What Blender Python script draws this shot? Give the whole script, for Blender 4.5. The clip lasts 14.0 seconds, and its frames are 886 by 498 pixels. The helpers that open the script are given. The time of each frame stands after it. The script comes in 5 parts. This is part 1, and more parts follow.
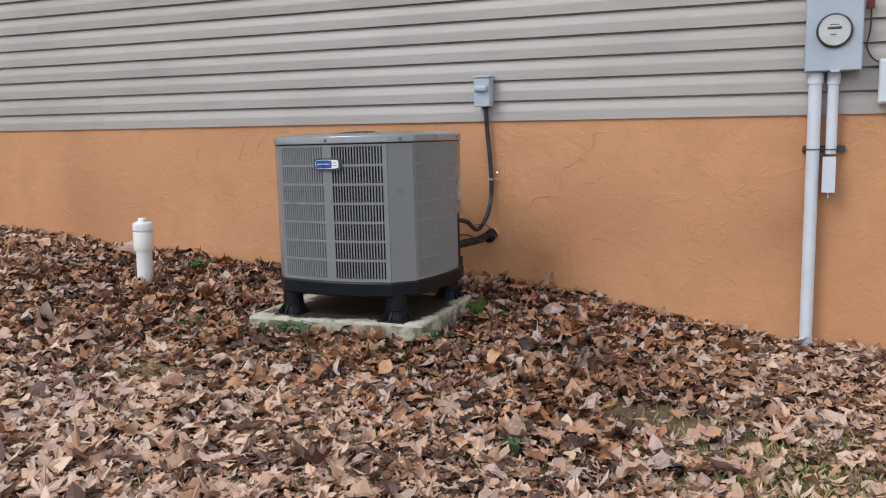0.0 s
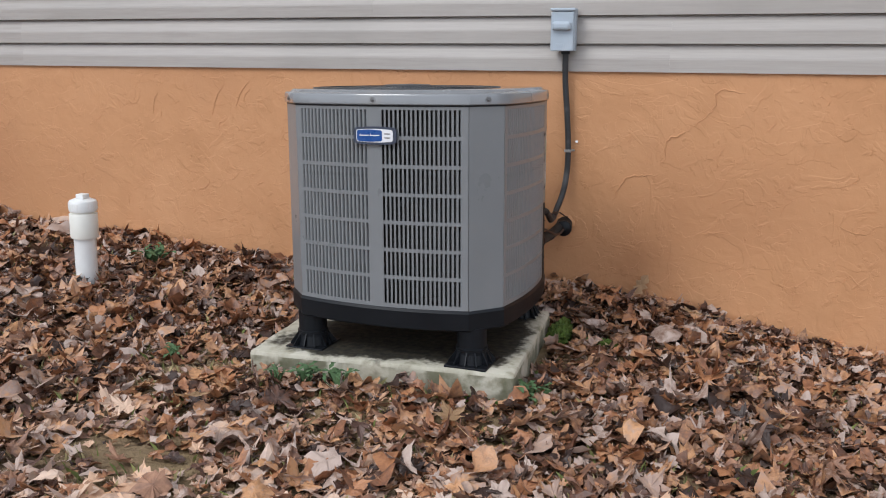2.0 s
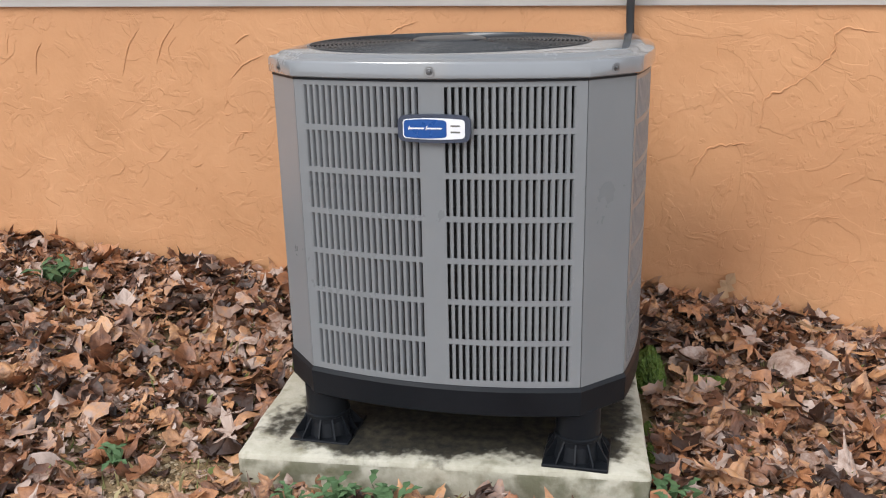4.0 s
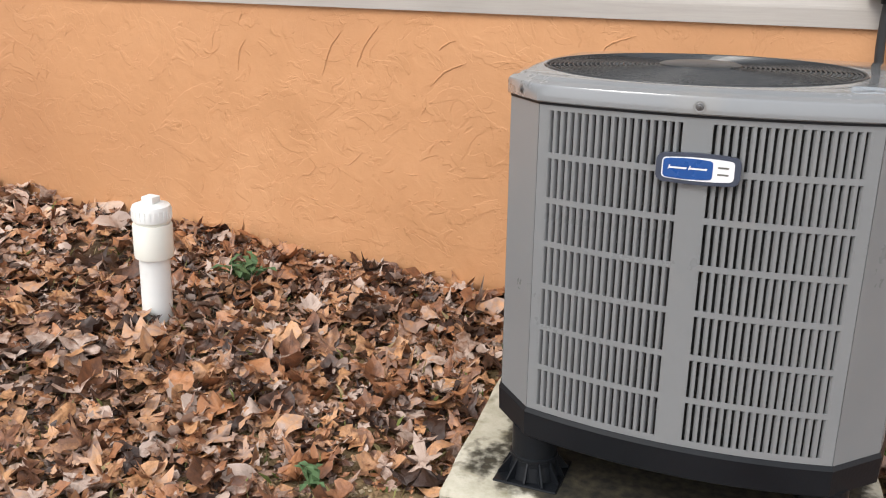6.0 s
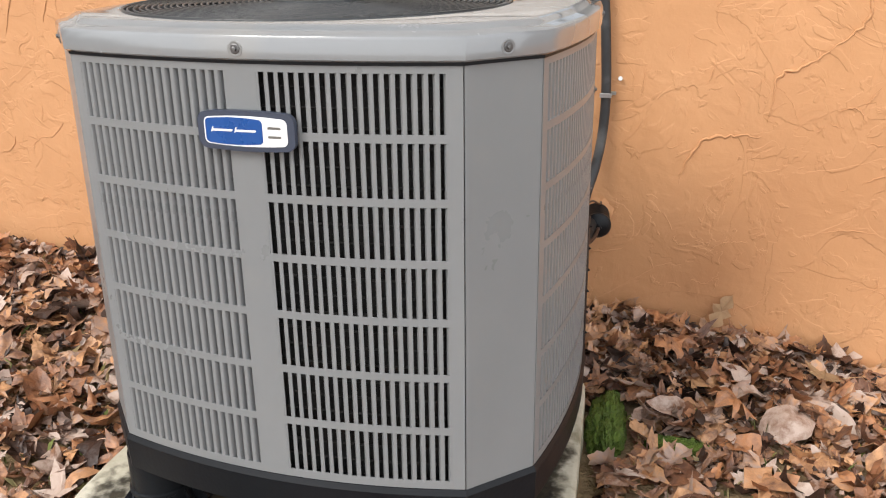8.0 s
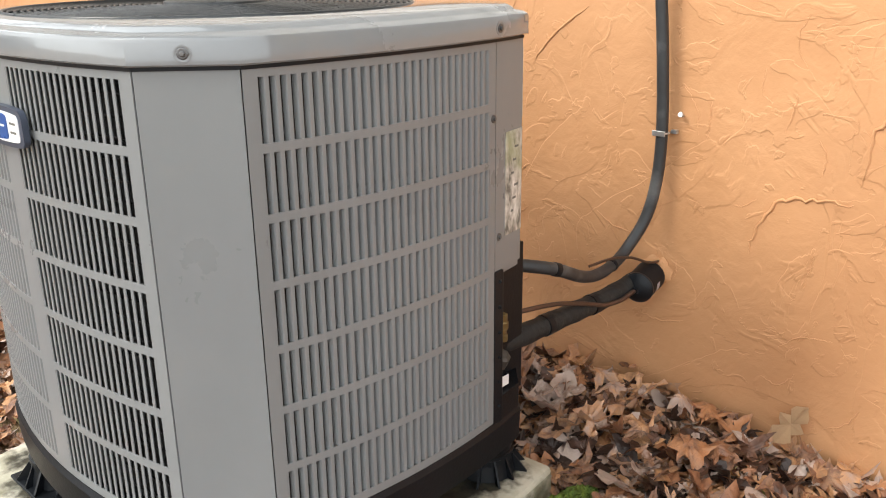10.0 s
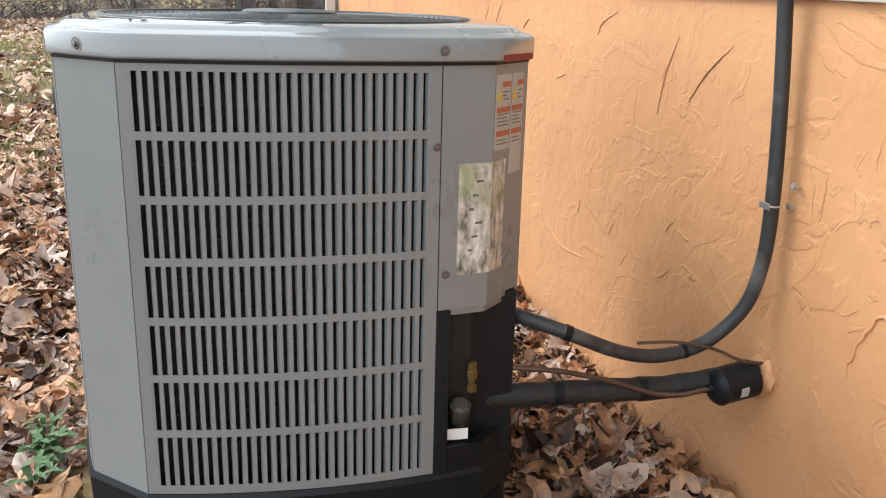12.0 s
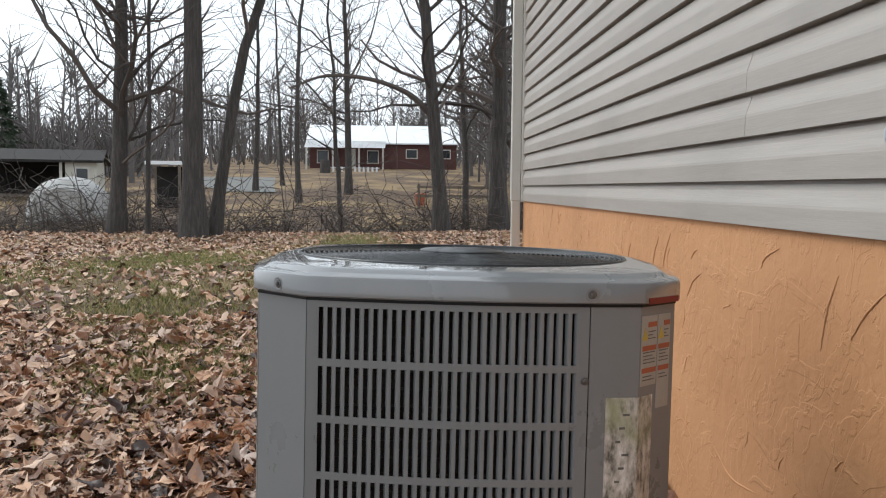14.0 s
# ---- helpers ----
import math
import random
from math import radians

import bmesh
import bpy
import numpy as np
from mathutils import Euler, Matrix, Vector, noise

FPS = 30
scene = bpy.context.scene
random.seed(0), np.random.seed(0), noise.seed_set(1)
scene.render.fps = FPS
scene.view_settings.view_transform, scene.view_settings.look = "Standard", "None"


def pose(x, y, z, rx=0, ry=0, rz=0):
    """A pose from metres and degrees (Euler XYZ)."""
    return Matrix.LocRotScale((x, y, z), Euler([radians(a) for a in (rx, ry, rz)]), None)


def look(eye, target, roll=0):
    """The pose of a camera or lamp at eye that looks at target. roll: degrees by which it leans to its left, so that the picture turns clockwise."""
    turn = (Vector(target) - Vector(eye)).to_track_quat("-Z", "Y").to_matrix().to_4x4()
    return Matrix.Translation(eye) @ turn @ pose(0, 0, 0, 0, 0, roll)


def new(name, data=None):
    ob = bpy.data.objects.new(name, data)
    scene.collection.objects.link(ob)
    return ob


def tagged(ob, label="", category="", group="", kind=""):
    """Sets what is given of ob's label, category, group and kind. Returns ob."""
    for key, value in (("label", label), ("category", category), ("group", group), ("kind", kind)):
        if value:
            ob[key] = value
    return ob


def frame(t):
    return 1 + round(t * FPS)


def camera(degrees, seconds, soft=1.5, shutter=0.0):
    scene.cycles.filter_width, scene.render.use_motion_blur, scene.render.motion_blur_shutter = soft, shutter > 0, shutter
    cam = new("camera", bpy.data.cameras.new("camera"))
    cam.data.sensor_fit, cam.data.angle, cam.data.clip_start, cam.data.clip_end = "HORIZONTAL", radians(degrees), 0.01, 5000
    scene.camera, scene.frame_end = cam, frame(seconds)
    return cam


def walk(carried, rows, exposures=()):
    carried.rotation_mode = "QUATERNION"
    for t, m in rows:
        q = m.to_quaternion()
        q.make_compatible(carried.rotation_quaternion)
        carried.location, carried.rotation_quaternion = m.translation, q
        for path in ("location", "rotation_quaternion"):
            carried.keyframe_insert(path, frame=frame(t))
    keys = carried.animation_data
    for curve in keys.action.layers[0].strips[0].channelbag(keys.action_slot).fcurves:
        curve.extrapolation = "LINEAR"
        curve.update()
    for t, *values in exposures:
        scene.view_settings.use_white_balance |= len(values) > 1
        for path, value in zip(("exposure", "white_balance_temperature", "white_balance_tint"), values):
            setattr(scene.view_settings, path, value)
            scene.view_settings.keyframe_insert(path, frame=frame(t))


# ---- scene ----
cam = camera(53.5, 14.0, soft=1.1)
PATH = [
    (0, (3.03, -5.456, 1.156), (2.265, -3.631, 0.868), -1.2),
    (0.5, (2.737, -5.204, 1.188), (2.023, -3.367, 0.852), 0.0),
    (1, (2.465, -4.846, 1.203), (1.764, -3.007, 0.843), 0.9),
    (1.5, (2.135, -4.542, 1.214), (1.463, -2.702, 0.81), 0.6),
    (2, (1.85, -4.266, 1.228), (1.247, -2.409, 0.794), 0.3),
    (2.5, (1.599, -3.914, 1.247), (1.019, -2.053, 0.799), 0.0),
    (2.7, (1.494, -3.823, 1.255), (0.926, -1.963, 0.787), -0.3),
    (4.8, (0.836, -3.102, 1.328), (0.571, -1.236, 0.657), -0.3),
    (5, (0.796, -3.116, 1.339), (0.465, -1.263, 0.664), 0.2),
    (5.5, (0.718, -3.139, 1.343), (0.154, -1.332, 0.698), 1.1),
    (6, (0.719, -3.15, 1.339), (0.102, -1.355, 0.708), 1.2),
    (6.4, (0.753, -3.202, 1.34), (0.216, -1.388, 0.691), 0.2),
    (6.5, (0.766, -3.139, 1.33), (0.279, -1.316, 0.667), 0.0),
    (6.7, (0.842, -3.092, 1.322), (0.433, -1.256, 0.642), -0.2),
    (7, (0.959, -2.989, 1.306), (0.652, -1.141, 0.606), 0.8),
    (7.5, (1.138, -2.816, 1.302), (0.807, -0.972, 0.603), 1.5),
    (8, (1.261, -2.564, 1.257), (0.809, -0.752, 0.543), -0.2),
    (8.5, (1.435, -2.373, 1.246), (0.789, -0.641, 0.481), -1.1),
    (9, (1.705, -2.231, 1.241), (0.823, -0.611, 0.47), -0.7),
    (9.2, (1.786, -2.163, 1.244), (0.833, -0.573, 0.491), -0.4),
    (11.3, (2.366, -1.393, 1.142), (0.658, -0.527, 0.563), 0.1),
    (11.5, (2.388, -1.289, 1.173), (0.631, -0.549, 0.569), 0.4),
    (12, (2.511, -1.052, 1.18), (0.667, -0.557, 0.584), 0.9),
    (12.5, (2.591, -0.957, 1.195), (0.709, -0.563, 0.644), 0.3),
    (13, (2.632, -0.946, 1.223), (0.696, -0.614, 0.852), -0.2),
    (13.5, (2.645, -0.96, 1.227), (0.678, -0.678, 0.997), 0.3),
    (14, (2.647, -1.016, 1.247), (0.654, -0.924, 1.109), 0.6),
]
EXPOSURES = [(0, 0.05, 6200, 10), (2.7, 0.20, 6150, 10), (4.8, 0.62, 6600, 10), (7.0, 0.62, 6750, 10), (9.2, 1.10, 6900, 8), (11.3, 1.07, 6550, 4), (12.5, 1.0, 6350, 4), (13.2, 0.60, 6350, 4),
             (14, 0.12, 6400, 6)]
walk(cam, [(t, look(eye, target, roll)) for t, eye, target, roll in PATH], EXPOSURES)

# ---- light: a bright overcast sky, with a broad weak sun behind the cloud ----
SUN_EL, SUN_AZ = radians(45), radians(214)
world = bpy.data.worlds.new("overcast")
scene.world = world
world.use_nodes = True
wn, wl = world.node_tree.nodes, world.node_tree.links
wn.clear()
sky = wn.new("ShaderNodeTexSky")
sky.sky_type, sky.sun_disc = "NISHITA", False
sky.sun_elevation, sky.sun_rotation = SUN_EL, SUN_AZ
grey = wn.new("ShaderNodeHueSaturation")
grey.inputs["Saturation"].default_value = 0.12
cloud = wn.new("ShaderNodeMix")
cloud.data_type = "RGBA"
cloud.inputs["Factor"].default_value = 0.65
cloud.inputs["B"].default_value = (9.6, 10.2, 11.2, 1)
back = wn.new("ShaderNodeBackground")
back.inputs["Strength"].default_value = 0.135
wout = wn.new("ShaderNodeOutputWorld")
wl.new(sky.outputs["Color"], grey.inputs["Color"])
wl.new(grey.outputs["Color"], cloud.inputs["A"])
wl.new(cloud.outputs["Result"], back.inputs["Color"])
wl.new(back.outputs["Background"], wout.inputs["Surface"])
sun_data = bpy.data.lights.new("sun", "SUN")
sun_data.energy, sun_data.angle, sun_data.color = 1.35, radians(22), (1.0, 0.97, 0.93)
sun = new("sun", sun_data)
sun.matrix_world = look((0.6 - 12 * math.sin(0.6), -12 * math.cos(0.6), 12), (0.6, 0, 0))


# ---- materials ----
def slab_tones(m):
    """Dark flecked brown over the slab's top, ending unevenly short of a pale rim."""
    n, l = m.node_tree.nodes, m.node_tree.links
    b = n["Principled BSDF"]
    old = b.inputs["Base Color"].links[0].from_socket

    def calc(op, p, q=0.0, r=0.0):
        k = n.new("ShaderNodeMath")
        k.operation = op
        for s, v in zip(k.inputs, (p, q, r)):
            if isinstance(v, (int, float)):
                s.default_value = v
            else:
                l.new(v, s)
        return k.outputs[0]
    co = n.new("ShaderNodeTexCoord")
    xyz = n.new("ShaderNodeSeparateXYZ")
    l.new(co.outputs["Object"], xyz.inputs[0])
    x, y, z = xyz.outputs
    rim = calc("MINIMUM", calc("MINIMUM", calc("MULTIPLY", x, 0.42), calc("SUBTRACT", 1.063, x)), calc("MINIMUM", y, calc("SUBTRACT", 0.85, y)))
    big, fleck, streak = (n.new("ShaderNodeTexNoise") for _ in range(3))
    for t, scale in ((big, 6.0), (fleck, 38.0), (streak, 11.0)):
        t.inputs["Scale"].default_value, t.inputs["Detail"].default_value = scale, 7.0
        l.new(co.outputs["Object"], t.inputs["Vector"])

    def blend(colour, amount, tone):
        k = n.new("ShaderNodeMixRGB")
        l.new(amount, k.inputs[0])
        l.new(colour, k.inputs[1])
        if isinstance(tone, tuple):
            k.inputs[2].default_value = (*tone, 1)
        else:
            l.new(tone, k.inputs[2])
        return k.outputs[0]

    def step(value, lo, hi):
        k = n.new("ShaderNodeMapRange")
        k.interpolation_type = "SMOOTHSTEP"
        k.inputs["From Min"].default_value, k.inputs["From Max"].default_value = lo, hi
        l.new(value, k.inputs["Value"])
        return k.outputs["Result"]
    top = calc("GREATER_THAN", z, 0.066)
    inset = calc("ADD", rim, calc("ADD", calc("MULTIPLY", calc("SUBTRACT", big.outputs["Fac"], 0.5), 0.20), calc("MULTIPLY", calc("SUBTRACT", fleck.outputs["Fac"], 0.5), 0.10)))
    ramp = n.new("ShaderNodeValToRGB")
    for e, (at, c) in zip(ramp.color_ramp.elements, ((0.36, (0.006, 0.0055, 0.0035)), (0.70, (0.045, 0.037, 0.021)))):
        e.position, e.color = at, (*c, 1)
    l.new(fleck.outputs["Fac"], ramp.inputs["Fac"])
    colour = blend(old, calc("MULTIPLY", step(inset, 0.025, 0.075), top), ramp.outputs["Color"])
    # green-brown growth running down the sides
    side = calc("SUBTRACT", 1.0, top)
    colour = blend(colour, calc("MULTIPLY", calc("MULTIPLY", step(streak.outputs["Fac"], 0.40, 0.62), 0.75), side), (0.085, 0.085, 0.038))
    l.new(colour, b.inputs["Base Color"])


def material(name, stops, rough=0.6, metal=0.0, scale=6.0, detail=8.0, bump=0.2, bump_scale=60.0, spread="noise", stain=None,
             stain_scale=1.3, stain_at=(0.5, 0.7), stretch=(1, 1, 1), rough_var=0.12, bump_dist=0.004, coat=0.0):
    """A surface whose colour runs over stops by noise, with fine relief and, if asked, larger stains."""
    m = bpy.data.materials.new(name)
    m.use_nodes = True
    n, l = m.node_tree.nodes, m.node_tree.links
    b = n["Principled BSDF"]
    b.inputs["Metallic"].default_value = metal
    b.inputs["Coat Weight"].default_value = coat
    co = n.new("ShaderNodeTexCoord")
    mp = n.new("ShaderNodeMapping")
    mp.inputs["Scale"].default_value = stretch
    l.new(co.outputs["Object"], mp.inputs["Vector"])
    no = n.new("ShaderNodeTexNoise")
    no.inputs["Scale"].default_value, no.inputs["Detail"].default_value = scale, detail
    no.inputs["Roughness"].default_value = 0.65
    l.new(mp.outputs["Vector"], no.inputs["Vector"])
    ramp = n.new("ShaderNodeValToRGB")
    ramp.color_ramp.elements[0].position, ramp.color_ramp.elements[1].position = 0.25, 0.75
    for i, c in enumerate(stops):
        at = 0.25 + 0.5 * i / max(1, len(stops) - 1)
        e = ramp.color_ramp.elements[0] if i == 0 else ramp.color_ramp.elements[-1] if i == len(stops) - 1 else ramp.color_ramp.elements.new(at)
        e.color = (*c, 1)
    if spread == "island":
        geo = n.new("ShaderNodeNewGeometry")
        ad = n.new("ShaderNodeMath")
        ad.operation = "MULTIPLY_ADD"
        ad.inputs[1].default_value, ad.inputs[2].default_value = 0.22, 0.0
        l.new(no.outputs["Fac"], ad.inputs[0])
        a2 = n.new("ShaderNodeMath")
        a2.operation = "MULTIPLY_ADD"
        a2.inputs[1].default_value = 0.6
        l.new(geo.outputs["Random Per Island"], a2.inputs[0])
        l.new(ad.outputs["Value"], a2.inputs[2])
        a3 = n.new("ShaderNodeMath")
        a3.inputs[1].default_value = 0.09
        l.new(a2.outputs["Value"], a3.inputs[0])
        l.new(a3.outputs["Value"], ramp.inputs["Fac"])
    elif spread == "object":
        ob = n.new("ShaderNodeObjectInfo")
        a2 = n.new("ShaderNodeMath")
        a2.operation = "MULTIPLY_ADD"
        a2.inputs[1].default_value = 0.25
        l.new(ob.outputs["Random"], a2.inputs[0])
        l.new(no.outputs["Fac"], a2.inputs[2])
        a3 = n.new("ShaderNodeMath")
        a3.operation = "SUBTRACT"
        a3.inputs[1].default_value = 0.12
        l.new(a2.outputs["Value"], a3.inputs[0])
        l.new(a3.outputs["Value"], ramp.inputs["Fac"])
    else:
        l.new(no.outputs["Fac"], ramp.inputs["Fac"])
    colour = ramp.outputs["Color"]
    if stain:
        sn = n.new("ShaderNodeTexNoise")
        sn.inputs["Scale"].default_value, sn.inputs["Detail"].default_value = stain_scale, 7
        l.new(co.outputs["Object"], sn.inputs["Vector"])
        sr = n.new("ShaderNodeMapRange")
        sr.inputs["From Min"].default_value, sr.inputs["From Max"].default_value = stain_at
        l.new(sn.outputs["Fac"], sr.inputs["Value"])
        mx = n.new("ShaderNodeMix")
        mx.data_type = "RGBA"
        mx.inputs["B"].default_value = (*stain, 1)
        l.new(sr.outputs["Result"], mx.inputs["Factor"])
        l.new(colour, mx.inputs["A"])
        colour = mx.outputs["Result"]
    l.new(colour, b.inputs["Base Color"])
    rr = n.new("ShaderNodeMapRange")
    rr.inputs["To Min"].default_value, rr.inputs["To Max"].default_value = max(0.02, rough - rough_var), min(1, rough + rough_var)
    l.new(no.outputs["Fac"], rr.inputs["Value"])
    l.new(rr.outputs["Result"], b.inputs["Roughness"])
    if bump:
        fn = n.new("ShaderNodeTexNoise")
        fn.inputs["Scale"].default_value, fn.inputs["Detail"].default_value = bump_scale, 6
        l.new(mp.outputs["Vector"], fn.inputs["Vector"])
        bp = n.new("ShaderNodeBump")
        bp.inputs["Strength"].default_value, bp.inputs["Distance"].default_value = bump, bump_dist
        l.new(fn.outputs["Fac"], bp.inputs["Height"])
        l.new(bp.outputs["Normal"], b.inputs["Normal"])
    return m


def stucco_material():
    """Orange painted stucco: trowel sweeps, ridges and fine sand, with faint weathering."""
    m = material("orange_stucco", [(0.47, 0.228, 0.098), (0.56, 0.282, 0.131), (0.62, 0.325, 0.160)], 0.75, scale=2.2, bump=0,
                 stain=(0.40, 0.185, 0.08), stain_scale=1.1, stain_at=(0.50, 0.78))
    n, l = m.node_tree.nodes, m.node_tree.links
    co = n.new("ShaderNodeTexCoord")
    heights = []
    for scale, detail, dist, amount in ((3.0, 3, 1.2, 0.38), (9.0, 5, 1.2, 0.34), (34.0, 5, 0.6, 0.08), (120.0, 3, 0, 0.03)):
        t = n.new("ShaderNodeTexNoise")
        t.inputs["Scale"].default_value, t.inputs["Detail"].default_value, t.inputs["Distortion"].default_value = scale, detail, dist
        l.new(co.outputs["Object"], t.inputs["Vector"])
        k = n.new("ShaderNodeMath")
        k.operation = "MULTIPLY"
        k.inputs[1].default_value = amount
        l.new(t.outputs["Fac"], k.inputs[0])
        heights.append(k.outputs["Value"])
    # skips of the trowel: flat lifts of plaster with torn edges
    for scale, dist, lo, hi, amount in ((4.5, 1.6, 0.55, 0.585, 0.085), (11.0, 1.0, 0.60, 0.635, 0.075), (2.3, 2.4, 0.50, 0.515, 0.06)):
        t = n.new("ShaderNodeTexNoise")
        t.inputs["Scale"].default_value, t.inputs["Detail"].default_value, t.inputs["Distortion"].default_value = scale, 4, dist
        l.new(co.outputs["Object"], t.inputs["Vector"])
        k = n.new("ShaderNodeMapRange")
        k.interpolation_type = "SMOOTHSTEP"
        k.inputs["From Min"].default_value, k.inputs["From Max"].default_value, k.inputs["To Max"].default_value = lo, hi, amount
        l.new(t.outputs["Fac"], k.inputs["Value"])
        heights.append(k.outputs["Result"])
    total = heights[0]
    for h in heights[1:]:
        s = n.new("ShaderNodeMath")
        l.new(total, s.inputs[0])
        l.new(h, s.inputs[1])
        total = s.outputs["Value"]
    bp = n.new("ShaderNodeBump")
    bp.inputs["Strength"].default_value, bp.inputs["Distance"].default_value = 0.75, 0.02
    l.new(total, bp.inputs["Height"])
    l.new(bp.outputs["Normal"], n["Principled BSDF"].inputs["Normal"])
    return m


STUCCO = stucco_material()
SIDING = material("beige_vinyl", [(0.335, 0.302, 0.272), (0.385, 0.350, 0.320), (0.425, 0.39, 0.355)], 0.45, scale=3, bump=0.25, bump_scale=14,
                  stretch=(1, 8, 22), bump_dist=0.0015, spread="object", stain=(0.29, 0.27, 0.245), stain_scale=0.8, stain_at=(0.55, 0.9))
TRIM = material("trim_vinyl", [(0.55, 0.52, 0.47), (0.62, 0.59, 0.54)], 0.45, scale=2, bump=0.08)
CABINET = material("grey_cabinet_paint", [(0.178, 0.186, 0.192), (0.196, 0.204, 0.210), (0.215, 0.222, 0.227)], 0.30, scale=1.8, bump=0.06, bump_scale=420,
                   stain=(0.205, 0.208, 0.208), stain_scale=14, stain_at=(0.55, 0.9), bump_dist=0.001)
LID = material("grey_lid_paint", [(0.180, 0.190, 0.20), (0.215, 0.223, 0.23)], 0.26, coat=1.0, scale=2.5, bump=0.05, bump_scale=300, bump_dist=0.001,
               stain=(0.25, 0.235, 0.21), stain_scale=4, stain_at=(0.55, 0.8))
BLACK = material("black_plastic", [(0.005, 0.006, 0.008), (0.010, 0.0115, 0.014)], 0.42, scale=5, bump=0.12, bump_scale=160, stain=(0.026, 0.026, 0.025),
                 stain_scale=6, stain_at=(0.7, 1.0))
BLACK.node_tree.nodes["Principled BSDF"].inputs["Specular IOR Level"].default_value = 0.22
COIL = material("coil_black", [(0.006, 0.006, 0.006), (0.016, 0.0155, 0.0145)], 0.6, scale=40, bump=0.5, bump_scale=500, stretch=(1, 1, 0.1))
COIL_TUBE = material("coil_tube", [(0.02, 0.019, 0.018), (0.05, 0.047, 0.045)], 0.6, metal=0.3, scale=90, bump=0.1)
GUARD = material("guard_wire", [(0.014, 0.016, 0.018), (0.028, 0.03, 0.033)], 0.3, scale=9, bump=0)
STEEL = material("zinc_screw", [(0.10, 0.10, 0.105), (0.19, 0.19, 0.19)], 0.4, metal=0.8, scale=60, bump=0.1)
GALV = material("galvanised", [(0.45, 0.46, 0.47), (0.62, 0.62, 0.63)], 0.35, metal=0.85, scale=40, bump=0.1)
BRASS = material("brass", [(0.14, 0.095, 0.04), (0.24, 0.165, 0.07)], 0.5, metal=0.8, scale=30, bump=0.1)
COPPER = material("aged_copper", [(0.06, 0.04, 0.032), (0.13, 0.075, 0.05)], 0.5, metal=0.5, scale=20, bump=0.2)
FOAM = material("foam_insulation", [(0.006, 0.006, 0.006), (0.016, 0.016, 0.016)], 0.7, scale=20, bump=0.7, bump_scale=55, bump_dist=0.006)
WHIP = material("whip_conduit", [(0.018, 0.019, 0.021), (0.036, 0.037, 0.04)], 0.5, scale=14, bump=0.15, stain=(0.14, 0.14, 0.14), stain_scale=9, stain_at=(0.6, 0.8))
PVC = material("white_pvc", [(0.74, 0.74, 0.72), (0.83, 0.83, 0.81)], 0.4, scale=5, bump=0.05, stain=(0.62, 0.58, 0.45), stain_scale=5, stain_at=(0.58, 0.8))
PVC_AGED = material("aged_pvc", [(0.74, 0.725, 0.65), (0.80, 0.79, 0.73)], 0.45, scale=5, bump=0.05)
PVC_GREY = material("painted_conduit", [(0.56, 0.60, 0.65), (0.66, 0.70, 0.745)], 0.45, scale=5, bump=0.06, stain=(0.5, 0.51, 0.5), stain_scale=3, stain_at=(0.55, 0.85))
BOX = material("grey_box_paint", [(0.36, 0.415, 0.47), (0.43, 0.485, 0.54)], 0.42, scale=4, bump=0.05, stain=(0.5, 0.54, 0.58), stain_scale=6, stain_at=(0.6, 0.85))
STRUT = material("dark_strut", [(0.04, 0.038, 0.034), (0.09, 0.08, 0.07)], 0.6, metal=0.3, scale=20, bump=0.3)
DIAL = material("meter_face", [(0.62, 0.63, 0.62), (0.72, 0.73, 0.72)], 0.5, scale=9, bump=0)
INK = material("dark_ink", [(0.03, 0.03, 0.03), (0.05, 0.05, 0.05)], 0.6, bump=0)
FADED_INK = material("faded_ink", [(0.06, 0.058, 0.052), (0.20, 0.19, 0.17)], 0.7, scale=160, bump=0)
BLUE = material("badge_blue", [(0.010, 0.065, 0.25), (0.014, 0.08, 0.29)], 0.3, bump=0)
WHITE = material("badge_white", [(0.74, 0.74, 0.76), (0.8, 0.8, 0.82)], 0.35, bump=0)
BADGE = material("badge_frame", [(0.035, 0.045, 0.07), (0.05, 0.06, 0.09)], 0.4, bump=0)
PAPER = material("label_paper", [(0.33, 0.315, 0.29), (0.42, 0.40, 0.37)], 0.6, scale=20, bump=0, stain=(0.5, 0.45, 0.38), stain_scale=22, stain_at=(0.55, 0.75))
TORN = material("weathered_label", [(0.04, 0.038, 0.034), (0.13, 0.12, 0.10), (0.40, 0.37, 0.32), (0.62, 0.58, 0.53), (0.78, 0.76, 0.73)], 0.75, scale=70, detail=14, bump=0.4, bump_scale=120,
                stain=(0.30, 0.31, 0.17), stain_scale=9, stain_at=(0.50, 0.7), stretch=(1, 1, 0.45))
ORANGE = material("warning_orange", [(0.33, 0.085, 0.04), (0.40, 0.11, 0.05)], 0.5, bump=0)
RED = material("red_strip", [(0.16, 0.01, 0.012), (0.22, 0.016, 0.017)], 0.45, scale=12, bump=0)
YELLOW = material("warning_yellow", [(0.48, 0.35, 0.05), (0.54, 0.40, 0.07)], 0.5, bump=0)
CONCRETE = material("mossy_concrete", [(0.30, 0.275, 0.20), (0.46, 0.43, 0.34), (0.58, 0.545, 0.455)], 0.85, scale=9, bump=0.6, bump_scale=45, bump_dist=0.006,
                    stain=(0.17, 0.155, 0.09), stain_scale=13, stain_at=(0.54, 0.74))
slab_tones(CONCRETE)
MOSS = material("moss", [(0.03, 0.055, 0.008), (0.08, 0.13, 0.015), (0.16, 0.21, 0.03)], 0.95, scale=24, bump=1.0, bump_scale=150, bump_dist=0.01)
